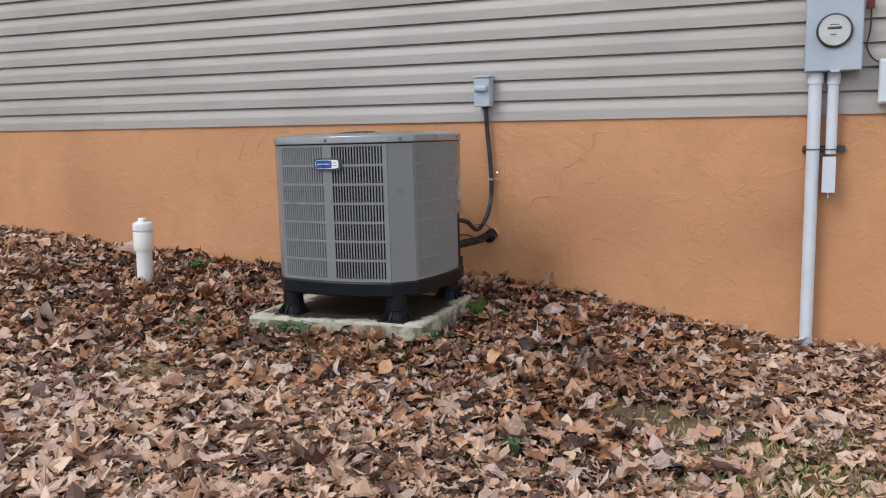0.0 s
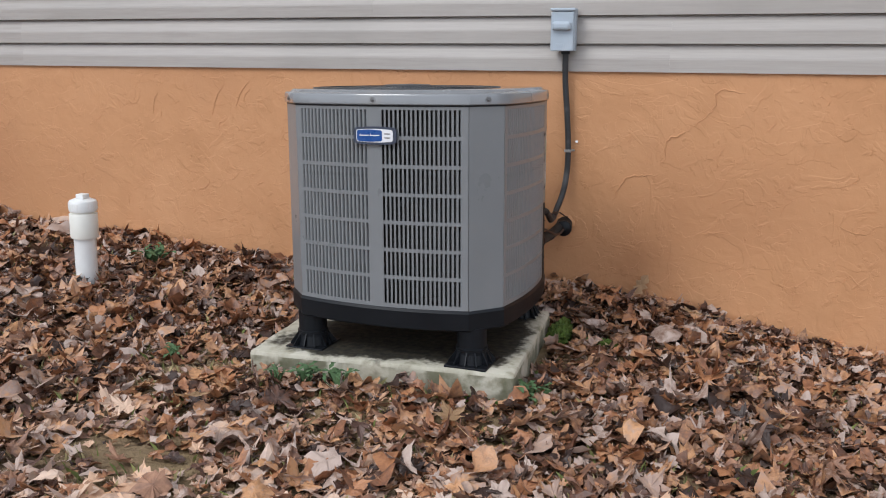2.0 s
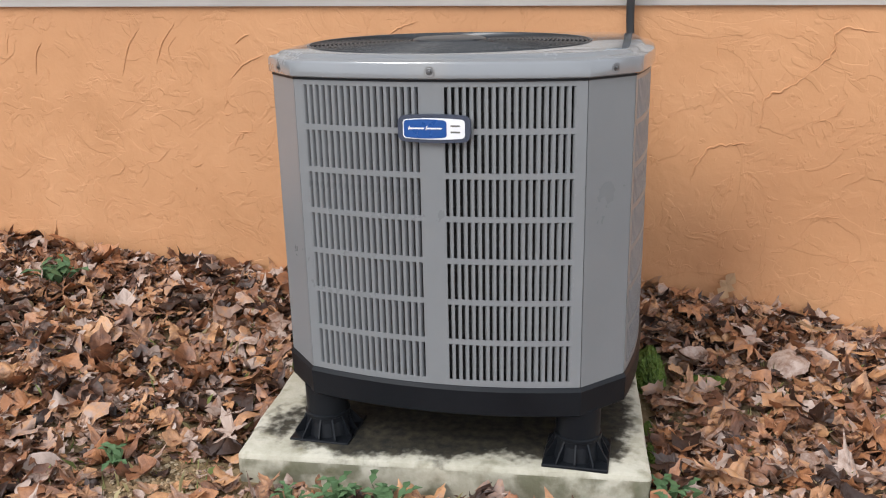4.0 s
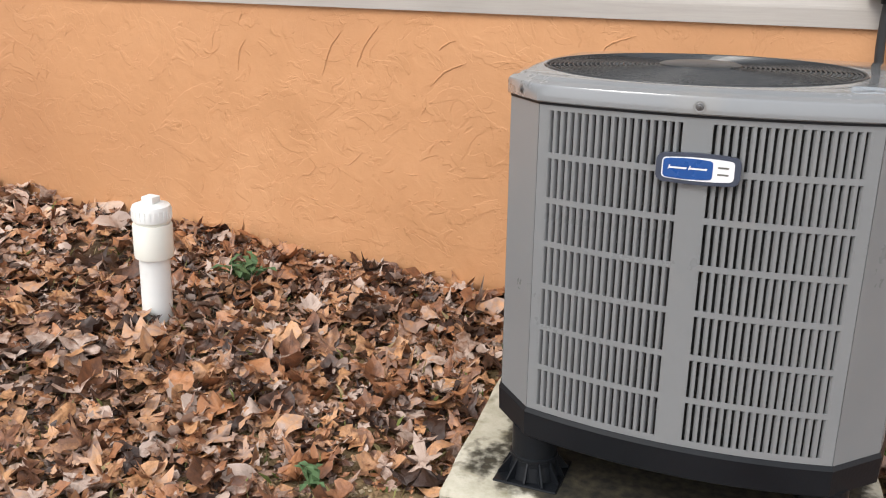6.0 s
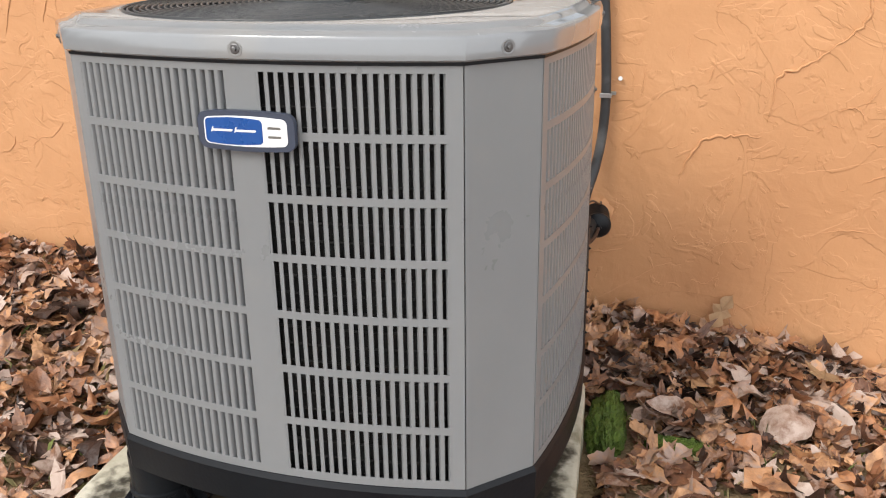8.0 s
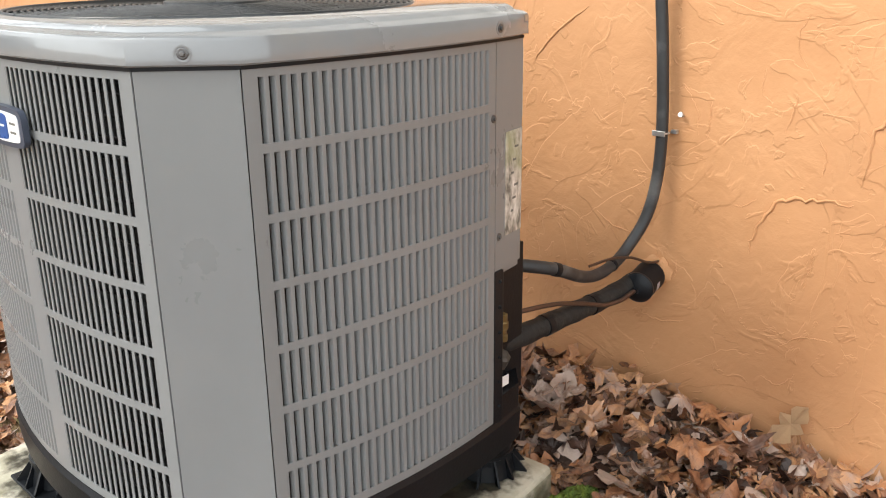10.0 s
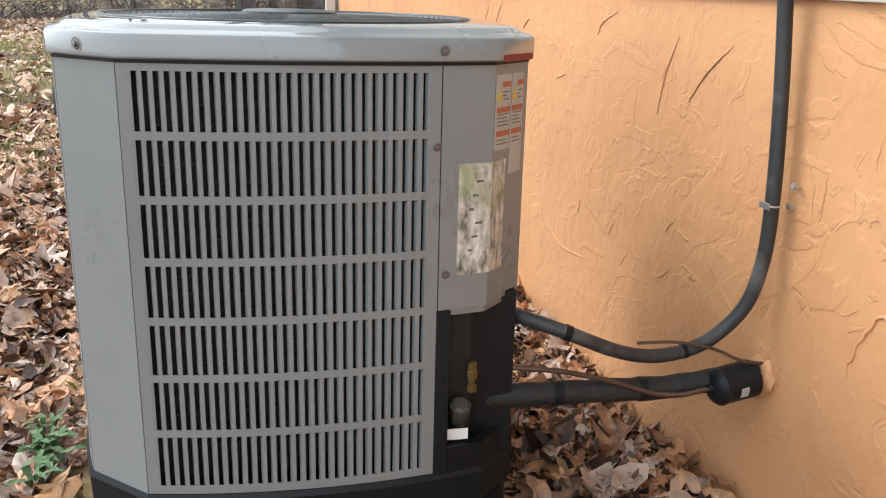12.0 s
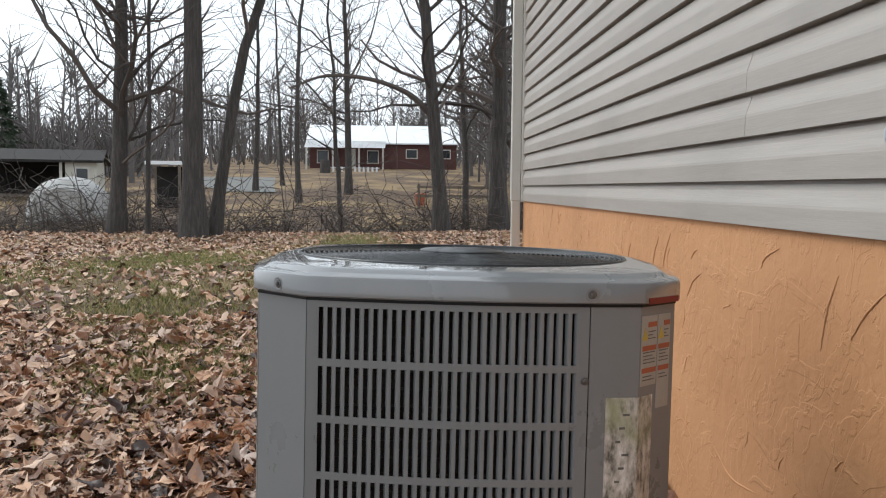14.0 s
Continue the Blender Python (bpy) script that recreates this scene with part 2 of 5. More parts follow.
SOIL = material("soil_under_leaves", [(0.03, 0.018, 0.011), (0.07, 0.042, 0.026), (0.15, 0.095, 0.058), (0.13, 0.11, 0.045)], 0.95, scale=5, bump=0.9, bump_scale=40,
                bump_dist=0.02, stain=(0.26, 0.18, 0.09), stain_scale=0.35, stain_at=(0.45, 0.62))
LAWN_LEAF = material("lawn_leaf", [(0.10, 0.05, 0.035), (0.34, 0.18, 0.11), (0.56, 0.33, 0.20), (0.36, 0.25, 0.20), (0.66, 0.42, 0.27), (0.46, 0.34, 0.28), (0.66, 0.46, 0.33)], 0.6, scale=30, bump=0.3, spread="island")
LEAF = material("dry_leaf", [(0.035, 0.016, 0.010), (0.12, 0.052, 0.030), (0.27, 0.115, 0.055), (0.43, 0.190, 0.083), (0.19, 0.10, 0.068), (0.50, 0.26, 0.13), (0.34, 0.24, 0.20),
                             (0.54, 0.28, 0.13), (0.19, 0.09, 0.05), (0.46, 0.345, 0.285)], 0.48, scale=30, detail=8, bump=0.7, bump_scale=90, spread="island")
TAN_LEAF = material("tan_leaf", [(0.42, 0.26, 0.14), (0.55, 0.36, 0.2)], 0.7, scale=25, bump=0.4)
GRASS = material("winter_grass", [(0.11, 0.14, 0.035), (0.20, 0.22, 0.06), (0.36, 0.31, 0.14), (0.46, 0.37, 0.20)], 0.8, scale=4, bump=0, spread="island")
WEED = material("weed_green", [(0.03, 0.08, 0.025), (0.07, 0.13, 0.05)], 0.7, scale=30, bump=0.2, spread="island")
PEBBLE = material("pebbles", [(0.2, 0.12, 0.06), (0.34, 0.22, 0.11), (0.42, 0.33, 0.22)], 0.8, scale=30, bump=0.3, spread="island")
BARK = material("bark", [(0.028, 0.024, 0.022), (0.065, 0.056, 0.052), (0.12, 0.105, 0.098)], 0.9, scale=5, bump=1.0, bump_scale=14, stretch=(4, 4, 0.5), bump_dist=0.04)
TWIG = material("twigs", [(0.05, 0.042, 0.038), (0.13, 0.108, 0.096)], 0.9, scale=3, bump=0, spread="island")
# distance haze is put into this colour: paler and greyer than the near bark
HAZED_WOOD = material("far_woods", [(0.10, 0.088, 0.083), (0.16, 0.145, 0.14)], 1.0, scale=0.3, bump=0, spread="island")
EVERGREEN = material("evergreen", [(0.02, 0.035, 0.02), (0.05, 0.07, 0.04)], 0.9, scale=2, bump=0, spread="island")
ROOF_METAL = material("pale_metal_roof", [(0.78, 0.80, 0.82), (0.86, 0.87, 0.88)], 0.35, scale=0.6, bump=0)
BRICK_RED = material("red_cladding", [(0.085, 0.038, 0.034), (0.12, 0.053, 0.046)], 0.85, scale=2, bump=0.3, bump_scale=8)
ROOF_DARK = material("dark_shingle", [(0.016, 0.015, 0.015), (0.03, 0.027, 0.026)], 1.0, scale=3, bump=0.3, bump_scale=9)
CREAM = material("cream_siding", [(0.5, 0.48, 0.42), (0.58, 0.56, 0.5)], 0.7, scale=1, bump=0.1)
GLASS = material("dark_pane", [(0.02, 0.025, 0.03), (0.04, 0.045, 0.05)], 0.08, scale=1, bump=0)
TARP = material("grey_cover", [(0.30, 0.30, 0.295), (0.4, 0.4, 0.39)], 0.7, scale=1.5, bump=0.3, bump_scale=6, stain=(0.22, 0.21, 0.19), stain_scale=1.1, stain_at=(0.5, 0.75))
DECK = material("weathered_deck", [(0.12, 0.095, 0.075), (0.2, 0.165, 0.13)], 0.85, scale=4, bump=0.2)
GRAVEL = material("grey_drive", [(0.15, 0.15, 0.145), (0.21, 0.21, 0.2)], 0.95, scale=3, bump=0.2)
CLEAR = bpy.data.materials.new("clear_glass")
CLEAR.use_nodes = True
CLEAR.node_tree.nodes["Principled BSDF"].inputs["Transmission Weight"].default_value = 1.0
CLEAR.node_tree.nodes["Principled BSDF"].inputs["Roughness"].default_value = 0.03


# ---- mesh helpers ----
def part(name, bm, mat, parent=None, label="", smooth=None):
    """Links a bmesh as one object, under its parent; smooth: the angle under which edges are rounded in shading."""
    me = bpy.data.meshes.new(name)
    bm.to_mesh(me)
    bm.free()
    me.materials.append(mat)
    if smooth:
        me.set_sharp_from_angle(angle=radians(smooth))
        for p in me.polygons:
            p.use_smooth = True
    ob = new(name, me)
    ob.parent = parent
    if label:
        ob["label"] = label
    return ob


def raw(name, verts, faces, mat, parent=None, smooth=False):
    """Links plain lists of points and faces as one object."""
    me = bpy.data.meshes.new(name)
    me.from_pydata(verts, [], faces)
    me.materials.append(mat)
    if smooth:
        me.polygons.foreach_set("use_smooth", [True] * len(me.polygons))
    me.update()
    ob = new(name, me)
    ob.parent = parent
    return ob


def box(bm, x0, x1, y0, y1, z0, z1, bevel=0.0, m=None):
    """Adds a box, its edges rounded by bevel."""
    r = bmesh.ops.create_cube(bm, size=1)
    vs = r["verts"]
    for v in vs:
        v.co = Vector(((x0 + x1) / 2 + v.co.x * (x1 - x0), (y0 + y1) / 2 + v.co.y * (y1 - y0), (z0 + z1) / 2 + v.co.z * (z1 - z0)))
    if bevel:
        es = list({e for v in vs for e in v.link_edges})
        bv = bmesh.ops.bevel(bm, geom=es, offset=bevel, segments=2, affect="EDGES", profile=0.5)
        vs = list(set(bv["verts"]) | {v for v in vs if v.is_valid})
    if m:
        bmesh.ops.transform(bm, matrix=m, verts=[v for v in vs if v.is_valid])
    return bm


def boxed(x0, x1, y0, y1, z0, z1, bevel=0.0, m=None):
    return box(bmesh.new(), x0, x1, y0, y1, z0, z1, bevel, m)


def lathe(profile, steps=24, m=None, bm=None):
    """A turned body round z from (radius, height) pairs."""
    bm = bm or bmesh.new()
    rings = []
    for r, z in profile:
        rings.append([bm.verts.new((r * math.cos(2 * math.pi * i / steps), r * math.sin(2 * math.pi * i / steps), z)) for i in range(steps)])
    for a, b in zip(rings, rings[1:]):
        for i in range(steps):
            bm.faces.new((a[i], a[(i + 1) % steps], b[(i + 1) % steps], b[i]))
    bm.faces.new(rings[0][::-1])
    bm.faces.new(rings[-1])
    if m:
        bmesh.ops.transform(bm, matrix=m, verts=[v for ring in rings for v in ring])
    return bm


def glide(points, per=8):
    """A smooth line through points."""
    p = [Vector(q) for q in points]
    p = [p[0] * 2 - p[1], *p, p[-1] * 2 - p[-2]]
    out = []
    for a, b, c, d in zip(p, p[1:], p[2:], p[3:]):
        for i in range(per):
            t = i / per
            out.append(0.5 * ((2 * b) + (c - a) * t + (2 * a - 5 * b + 4 * c - d) * t * t + (3 * b - a - 3 * c + d) * t ** 3))
    return out + [p[-2]]


def tube(points, radius, sides=12, bm=None, closed=False, ends=True):
    """A round bar along a line; radius: one number or one for each point."""
    bm = bm or bmesh.new()
    pts = [Vector(q) for q in points]
    rad = radius if hasattr(radius, "__len__") else [radius] * len(pts)
    rings, prev = [], None
    for i, q in enumerate(pts):
        a = pts[i - 1] if i or closed else q
        b = pts[(i + 1) % len(pts)] if i + 1 < len(pts) or closed else q
        d = (b - a).normalized()
        side = prev - d * prev.dot(d) if prev else d.orthogonal()
        side.normalize()
        prev = side
        up = d.cross(side)
        rings.append([bm.verts.new(q + rad[i] * (side * math.cos(2 * math.pi * k / sides) + up * math.sin(2 * math.pi * k / sides))) for k in range(sides)])
    pairs = list(zip(rings, rings[1:])) + ([(rings[-1], rings[0])] if closed else [])
    for a, b in pairs:
        for k in range(sides):
            bm.faces.new((a[k], a[(k + 1) % sides], b[(k + 1) % sides], b[k]))
    if ends and not closed:
        bm.faces.new(rings[0][::-1])
        bm.faces.new(rings[-1])
    return bm


# ---- the ground ----
BASE_X = (-400, -160, -80, -55, -36, -27, -22, -18, -12, -6, -3.2, -1.4, -0.4, 0.4, 1.2, 1.7, 2.3, 3.0, 3.5, 8, 60, 400)
BASE_Z = (14, 6.5, 3.1, 1.5, 0.25, -0.25, 0.3, 0.58, 0.55, 0.45, 0.30, 0.150, 0.070, 0.05, 0.05, 0.02, -0.10, -0.18, -0.215, -0.5, -2.0, -4.0)


def ground_z(x, y):
    """The height of the ground: it falls to the right along the house and away from its wall."""
    z = np.interp(x, BASE_X, BASE_Z)
    d = np.clip(-np.asarray(y, float), 0, 60)
    near = np.clip((np.asarray(x, float) + 30) / 20, 0, 1)
    z = z - near * (0.082 * np.minimum(d, 1.3) + 0.012 * np.clip(d - 1.3, 0, 30))
    x, y = np.asarray(x, float), np.asarray(y, float)
    hollow = np.clip((-5.0 - x) / 11, 0, 1) * np.clip((x + 42) / 20, 0, 1)
    z = z - 0.36 * hollow * hollow * (3 - 2 * hollow)
    z = z + 0.075 * np.exp(-((y + 1.46) / 0.2) ** 2) * np.exp(-((x - 0.55) / 0.8) ** 4)
    z = z + 0.008 * np.exp(-(((x + 1.18) / 0.3) ** 2 + ((y + 0.75) / 0.3) ** 2))
    return z + 0.012 * np.sin(2.1 * np.asarray(x) + 0.7) * np.sin(1.7 * np.asarray(y))


def grid_axis(spans):
    out = []
    for a, b, step in spans:
        out += list(np.arange(a, b, step))
    return np.array(out + [spans[-1][1]])


gx = grid_axis(((-400, -100, 30), (-100, -30, 4), (-30, -6, 1), (-6, 5, 0.12), (5, 20, 2), (20, 400, 40)))
gy = grid_axis(((-400, -60, 40), (-60, -10, 5), (-10, -3, 0.25), (-3, 1, 0.1), (1, 20, 3), (20, 400, 40)))
GX, GY = np.meshgrid(gx, gy, indexing="ij")
GZ = ground_z(GX, GY)
nx, ny = GX.shape
gverts = np.stack((GX, GY, GZ), -1).reshape(-1, 3).tolist()
gfaces = [(i * ny + j, (i + 1) * ny + j, (i + 1) * ny + j + 1, i * ny + j + 1) for i in range(nx - 1) for j in range(ny - 1)]
ground = raw("ground", gverts, gfaces, SOIL, smooth=True)
tagged(ground, "brown soil and thin winter turf sloping past the house", "ground", kind="structure")

# ---- the house ----
WALL_L, WALL_R, SILL = -4.745, 9.0, 1.147
COURSE = 0.1295
COURSES = 24
TOP = SILL + COURSE * COURSES
foundation = part("wall_south", boxed(WALL_L, WALL_R, 0.0, 0.25, -1.2, SILL + 0.02), STUCCO)
tagged(foundation, "orange painted stucco foundation wall with trowel marks", "wall", kind="structure")
part_walls = (("wall_west", (WALL_L, WALL_L + 0.25, 0.25, 8.0)), ("wall_east", (WALL_R - 0.25, WALL_R, 0.25, 8.0)), ("wall_north", (WALL_L, WALL_R, 8.0, 8.25)))
for nm, (x0, x1, y0, y1) in part_walls:
    tagged(part(nm, boxed(x0, x1, y0, y1, -1.2, TOP), CREAM), "plain outer wall of the house out of view", "wall", kind="structure")
upper = part("wall_upper", boxed(WALL_L, WALL_R, 0.034, 0.25, SILL + 0.02, TOP), CREAM)
tagged(upper, "house wall clad in beige dutch-lap vinyl siding", "wall", kind="structure")
roof_bm = bmesh.new()
rv = [roof_bm.verts.new(c) for c in ((WALL_L - .4, -.45, TOP), (WALL_R + .4, -.45, TOP), (WALL_R + .4, 8.7, TOP), (WALL_L - .4, 8.7, TOP),
                                     (WALL_L - .4, 4.1, TOP + 2.0), (WALL_R + .4, 4.1, TOP + 2.0))]
for f in ((0, 1, 5, 4), (2, 3, 4, 5), (0, 4, 3), (1, 2, 5), (0, 3, 2, 1)):
    roof_bm.faces.new([rv[i] for i in f])
tagged(part("roof", roof_bm, ROOF_DARK), "dark shingle roof with shallow eaves", "roof", kind="structure")


def siding_mesh(length):
    """One double course of dutch-lap vinyl: two flat faces, each with a sloped shoulder over it and a shadow lip under it."""
    c = COURSE
    prof = []
    for k in (0, 1):
        z = k * c
        prof += [(0.0098, z + 0.0), (-0.0235, z + 0.001), (-0.0235, z + 0.007), (-0.0225, z + 0.058), (-0.0210, z + 0.066), (-0.0085, z + 0.104), (-0.006, z + c - 0.011), (0.010, z + c - 0.0105), (0.010, z + c - 0.0005)]
    prof += [(0.0125, 2 * c - 0.0005), (0.0125, 0.0)]
    bm = bmesh.new()
    a = [bm.verts.new((0, y, z)) for y, z in prof]
    b = [bm.verts.new((length, y, z)) for y, z in prof]
    for i in range(len(prof)):
        j = (i + 1) % len(prof)
        bm.faces.new((a[i], a[j], b[j], b[i]))
    bm.faces.new(a[::-1])
    bm.faces.new(b)
    bmesh.ops.recalc_face_normals(bm, faces=bm.faces)
    me = bpy.data.meshes.new("siding_panel")
    bm.to_mesh(me)
    bm.free()
    me.materials.append(SIDING)
    return me

# ---- the air conditioner ----
UNIT = Matrix.Translation((0.664, -0.884, -0.001)) @ Matrix.Rotation(radians(-2.9), 4, "Z") @ Matrix.Rotation(radians(-0.8), 4, "Y") @ Matrix.Rotation(radians(-0.7), 4, "X") @ Matrix.Scale(1.009, 4)
FU, FV, SU, SV, RV = 0.342, -0.397, 0.442, -0.290, 0.300
RU, BV = 0.362, 0.380
BOW_F, BOW_S = 0.045, 0.030
CAB_LO, CAB_HI = 0.296, 1.038
GUARD_AT = (-0.054, -0.010)


def arc(a, b, bow, steps):
    """A shallow bow from a to b in plan, bulging to the right of the way."""
    a, b = Vector(a), Vector(b)
    d = b - a
    out = Vector((d.y, -d.x)).normalized()
    return [a + d * (i / steps) + out * bow * 4 * (i / steps) * (1 - i / steps) for i in range(steps + 1)]


def outline(grow=0.0, steps=14):
    """The cabinet's plan, counter-clockwise from the front's left end: four bowed sides and four clipped corners."""
    pts = arc((-FU, FV), (FU, FV), BOW_F, steps) + arc((SU, SV), (SU, RV), BOW_S, steps)
    pts += arc((RU, BV), (-RU, BV), BOW_F, steps) + arc((-SU, RV), (-SU, SV), BOW_S, steps)
    if grow:
        n, res = len(pts), []
        for i, p in enumerate(pts):
            d = (pts[(i + 1) % n] - pts[i - 1]).normalized()
            res.append(p + Vector((d.y, -d.x)) * grow)
        pts = res
    return pts


def layered(loops, cap_low=True, cap_high=True):
    """A closed body through loops of (plan points, height)."""
    bm = bmesh.new()
    rings = [[bm.verts.new((p.x, p.y, z)) for p in pts] for pts, z in loops]
    for a, b in zip(rings, rings[1:]):
        n = len(a)
        for i in range(n):
            bm.faces.new((a[i], a[(i + 1) % n], b[(i + 1) % n], b[i]))
    if cap_low:
        bm.faces.new(rings[0][::-1])
    if cap_high:
        bm.faces.new(rings[-1])
    return bm


def sheet(pts, z0, z1, thick):
    """An upright sheet of metal along plan points, with its inner face set back by thick."""
    bm = bmesh.new()
    n = len(pts)
    inner = []
    for i, p in enumerate(pts):
        d = (pts[min(i + 1, n - 1)] - pts[max(i - 1, 0)]).normalized()
        inner.append(p - Vector((d.y, -d.x)) * thick)
    ring = list(pts) + inner[::-1]
    lo = [bm.verts.new((p.x, p.y, z0)) for p in ring]
    hi = [bm.verts.new((p.x, p.y, z1)) for p in ring]
    m = len(ring)
    for i in range(m):
        bm.faces.new((lo[i], lo[(i + 1) % m], hi[(i + 1) % m], hi[i]))
    for i in range(n - 1):
        bm.faces.new((hi[i], hi[i + 1], hi[m - 2 - i], hi[m - 1 - i]))
        bm.faces.new((lo[i + 1], lo[i], lo[m - 1 - i], lo[m - 2 - i]))
    return bm


def slat_mesh(lean):
    """A louvre: an upright bar whose one edge curls inwards; lean: to which side it curls."""
    bm = bmesh.new()
    z0, z1 = CAB_LO + 0.012, 1.020
    s = lean
    plan = ((-s * 0.0033, 0.0004), (s * 0.0026, 0.0004), (s * 0.0039, 0.0014), (s * 0.0056, 0.0040), (s * 0.0074, 0.0082), (s * 0.0064, 0.0084), (s * 0.0044, 0.0046), (s * 0.0022, 0.0022), (-s * 0.0033, 0.0020))
    if s < 0:
        plan = plan[::-1]
    lo = [bm.verts.new((x, y, z0)) for x, y in plan]
    hi = [bm.verts.new((x, y, z1)) for x, y in plan]
    for i in range(len(plan)):
        k = (i + 1) % len(plan)
        bm.faces.new((lo[i], lo[k], hi[k], hi[i]))
    bm.faces.new(lo[::-1])
    bm.faces.new(hi)
    bmesh.ops.recalc_face_normals(bm, faces=bm.faces)
    me = bpy.data.meshes.new("slat")
    bm.to_mesh(me)
    bm.free()
    me.materials.append(CABINET)
    return me


SLAT = {1: slat_mesh(1), -1: slat_mesh(-1)}


def along(pts, s):
    """The place and outward way at the length s along plan points."""
    for a, b in zip(pts, pts[1:]):
        d = b - a
        d2 = d.normalized()
        if s <= d.length + 1e-9:
            return a + d2 * s, Vector((d2.y, -d2.x))
        s -= d.length
    return pts[-1], Vector((d2.y, -d2.x))


def grille(unit, name, pts, fields, label):
    """A louvred panel along plan points. fields: (start, end, slots, lean) along it; the rest is plain sheet."""
    total = sum((b - a).length for a, b in zip(pts, pts[1:]))
    cuts = sorted({0.0, total, *[v for f in fields for v in f[:2]]})
    panel = None
    for a, b in zip(cuts, cuts[1:]):
        if any(abs(f[0] - a) < 1e-6 for f in fields):
            continue
        piece = [along(pts, a + (b - a) * i / 6)[0] for i in range(7)]
        strip = part(name if panel is None else "stile", sheet(piece, CAB_LO, CAB_HI, 0.002 if panel is None else 0.0022), CABINET, panel or unit,
                     label if panel is None else "", smooth=30)
        panel = panel or strip
    for a, b, slots, lean in fields:
        band = [along(pts, a + (b - a) * i / 20)[0] for i in range(21)]
        part("rail", sheet(band, CAB_LO, CAB_LO + 0.016, 0.002), CABINET, panel, smooth=30)
        part("rail", sheet(band, 1.017, CAB_HI, 0.002), CABINET, panel, smooth=30)
        for r in range(1, 7):
            z = 1.020 - r * 0.1015
            part("rail", sheet(band, z - 0.0067, z + 0.0067, 0.0026), CABINET, panel, smooth=30)
        pitch = (b - a) / slots
        for i in range(slots + 1):
            p, o = along(pts, min(max(a + pitch * i, a + 0.0005), b - 0.0005))
            ob = new("slat", SLAT[lean])
            ob.parent = panel
            ob.matrix_basis = Matrix(((-o.y, -o.x, 0, p.x), (o.x, -o.y, 0, p.y), (0, 0, 1, 0), (0, 0, 0, 1)))
    return panel


def screw(bm, m, r=0.006):
    """A washer-head screw in a shallow dimple, facing -y before m."""
    t = m @ Matrix.Rotation(radians(90), 4, "X")
    lathe([(r * 1.45, -0.001), (r * 1.45, 0.0012), (r * 1.2, 0.0018)], 14, t, bm)
    lathe([(r * 0.75, 0.0015), (r * 0.72, 0.0045), (r * 0.5, 0.0052)], 6, t, bm)
    return bm


def facing(p, o, z):
    """A pose on an upright face at plan place p, with the face's outward way o as its -y."""
    return Matrix(((-o.y, -o.x, 0, p.x), (o.x, -o.y, 0, p.y), (0, 0, 1, z), (0, 0, 0, 1)))


def rib_mesh(reach):
    """A thin triangular rib of a riser foot."""
    bm = bmesh.new()
    vs = [bm.verts.new((r, w, z)) for w in (-0.0022, 0.0022) for r, z in ((0.05, 0.086), (reach, 0.086), (reach, 0.094), (0.0575, 0.138), (0.05, 0.138))]
    bm.faces.new(vs[:5])
    bm.faces.new(vs[5:][::-1])
    for i in range(5):
        bm.faces.new((vs[i], vs[5 + i], vs[5 + (i + 1) % 5], vs[(i + 1) % 5]))
    bmesh.ops.recalc_face_normals(bm, faces=bm.faces)
    me = bpy.data.meshes.new("rib")
    bm.to_mesh(me)
    bm.free()
    me.materials.append(BLACK)
    return me


RIBS = [rib_mesh(0.080), rib_mesh(0.0915)]


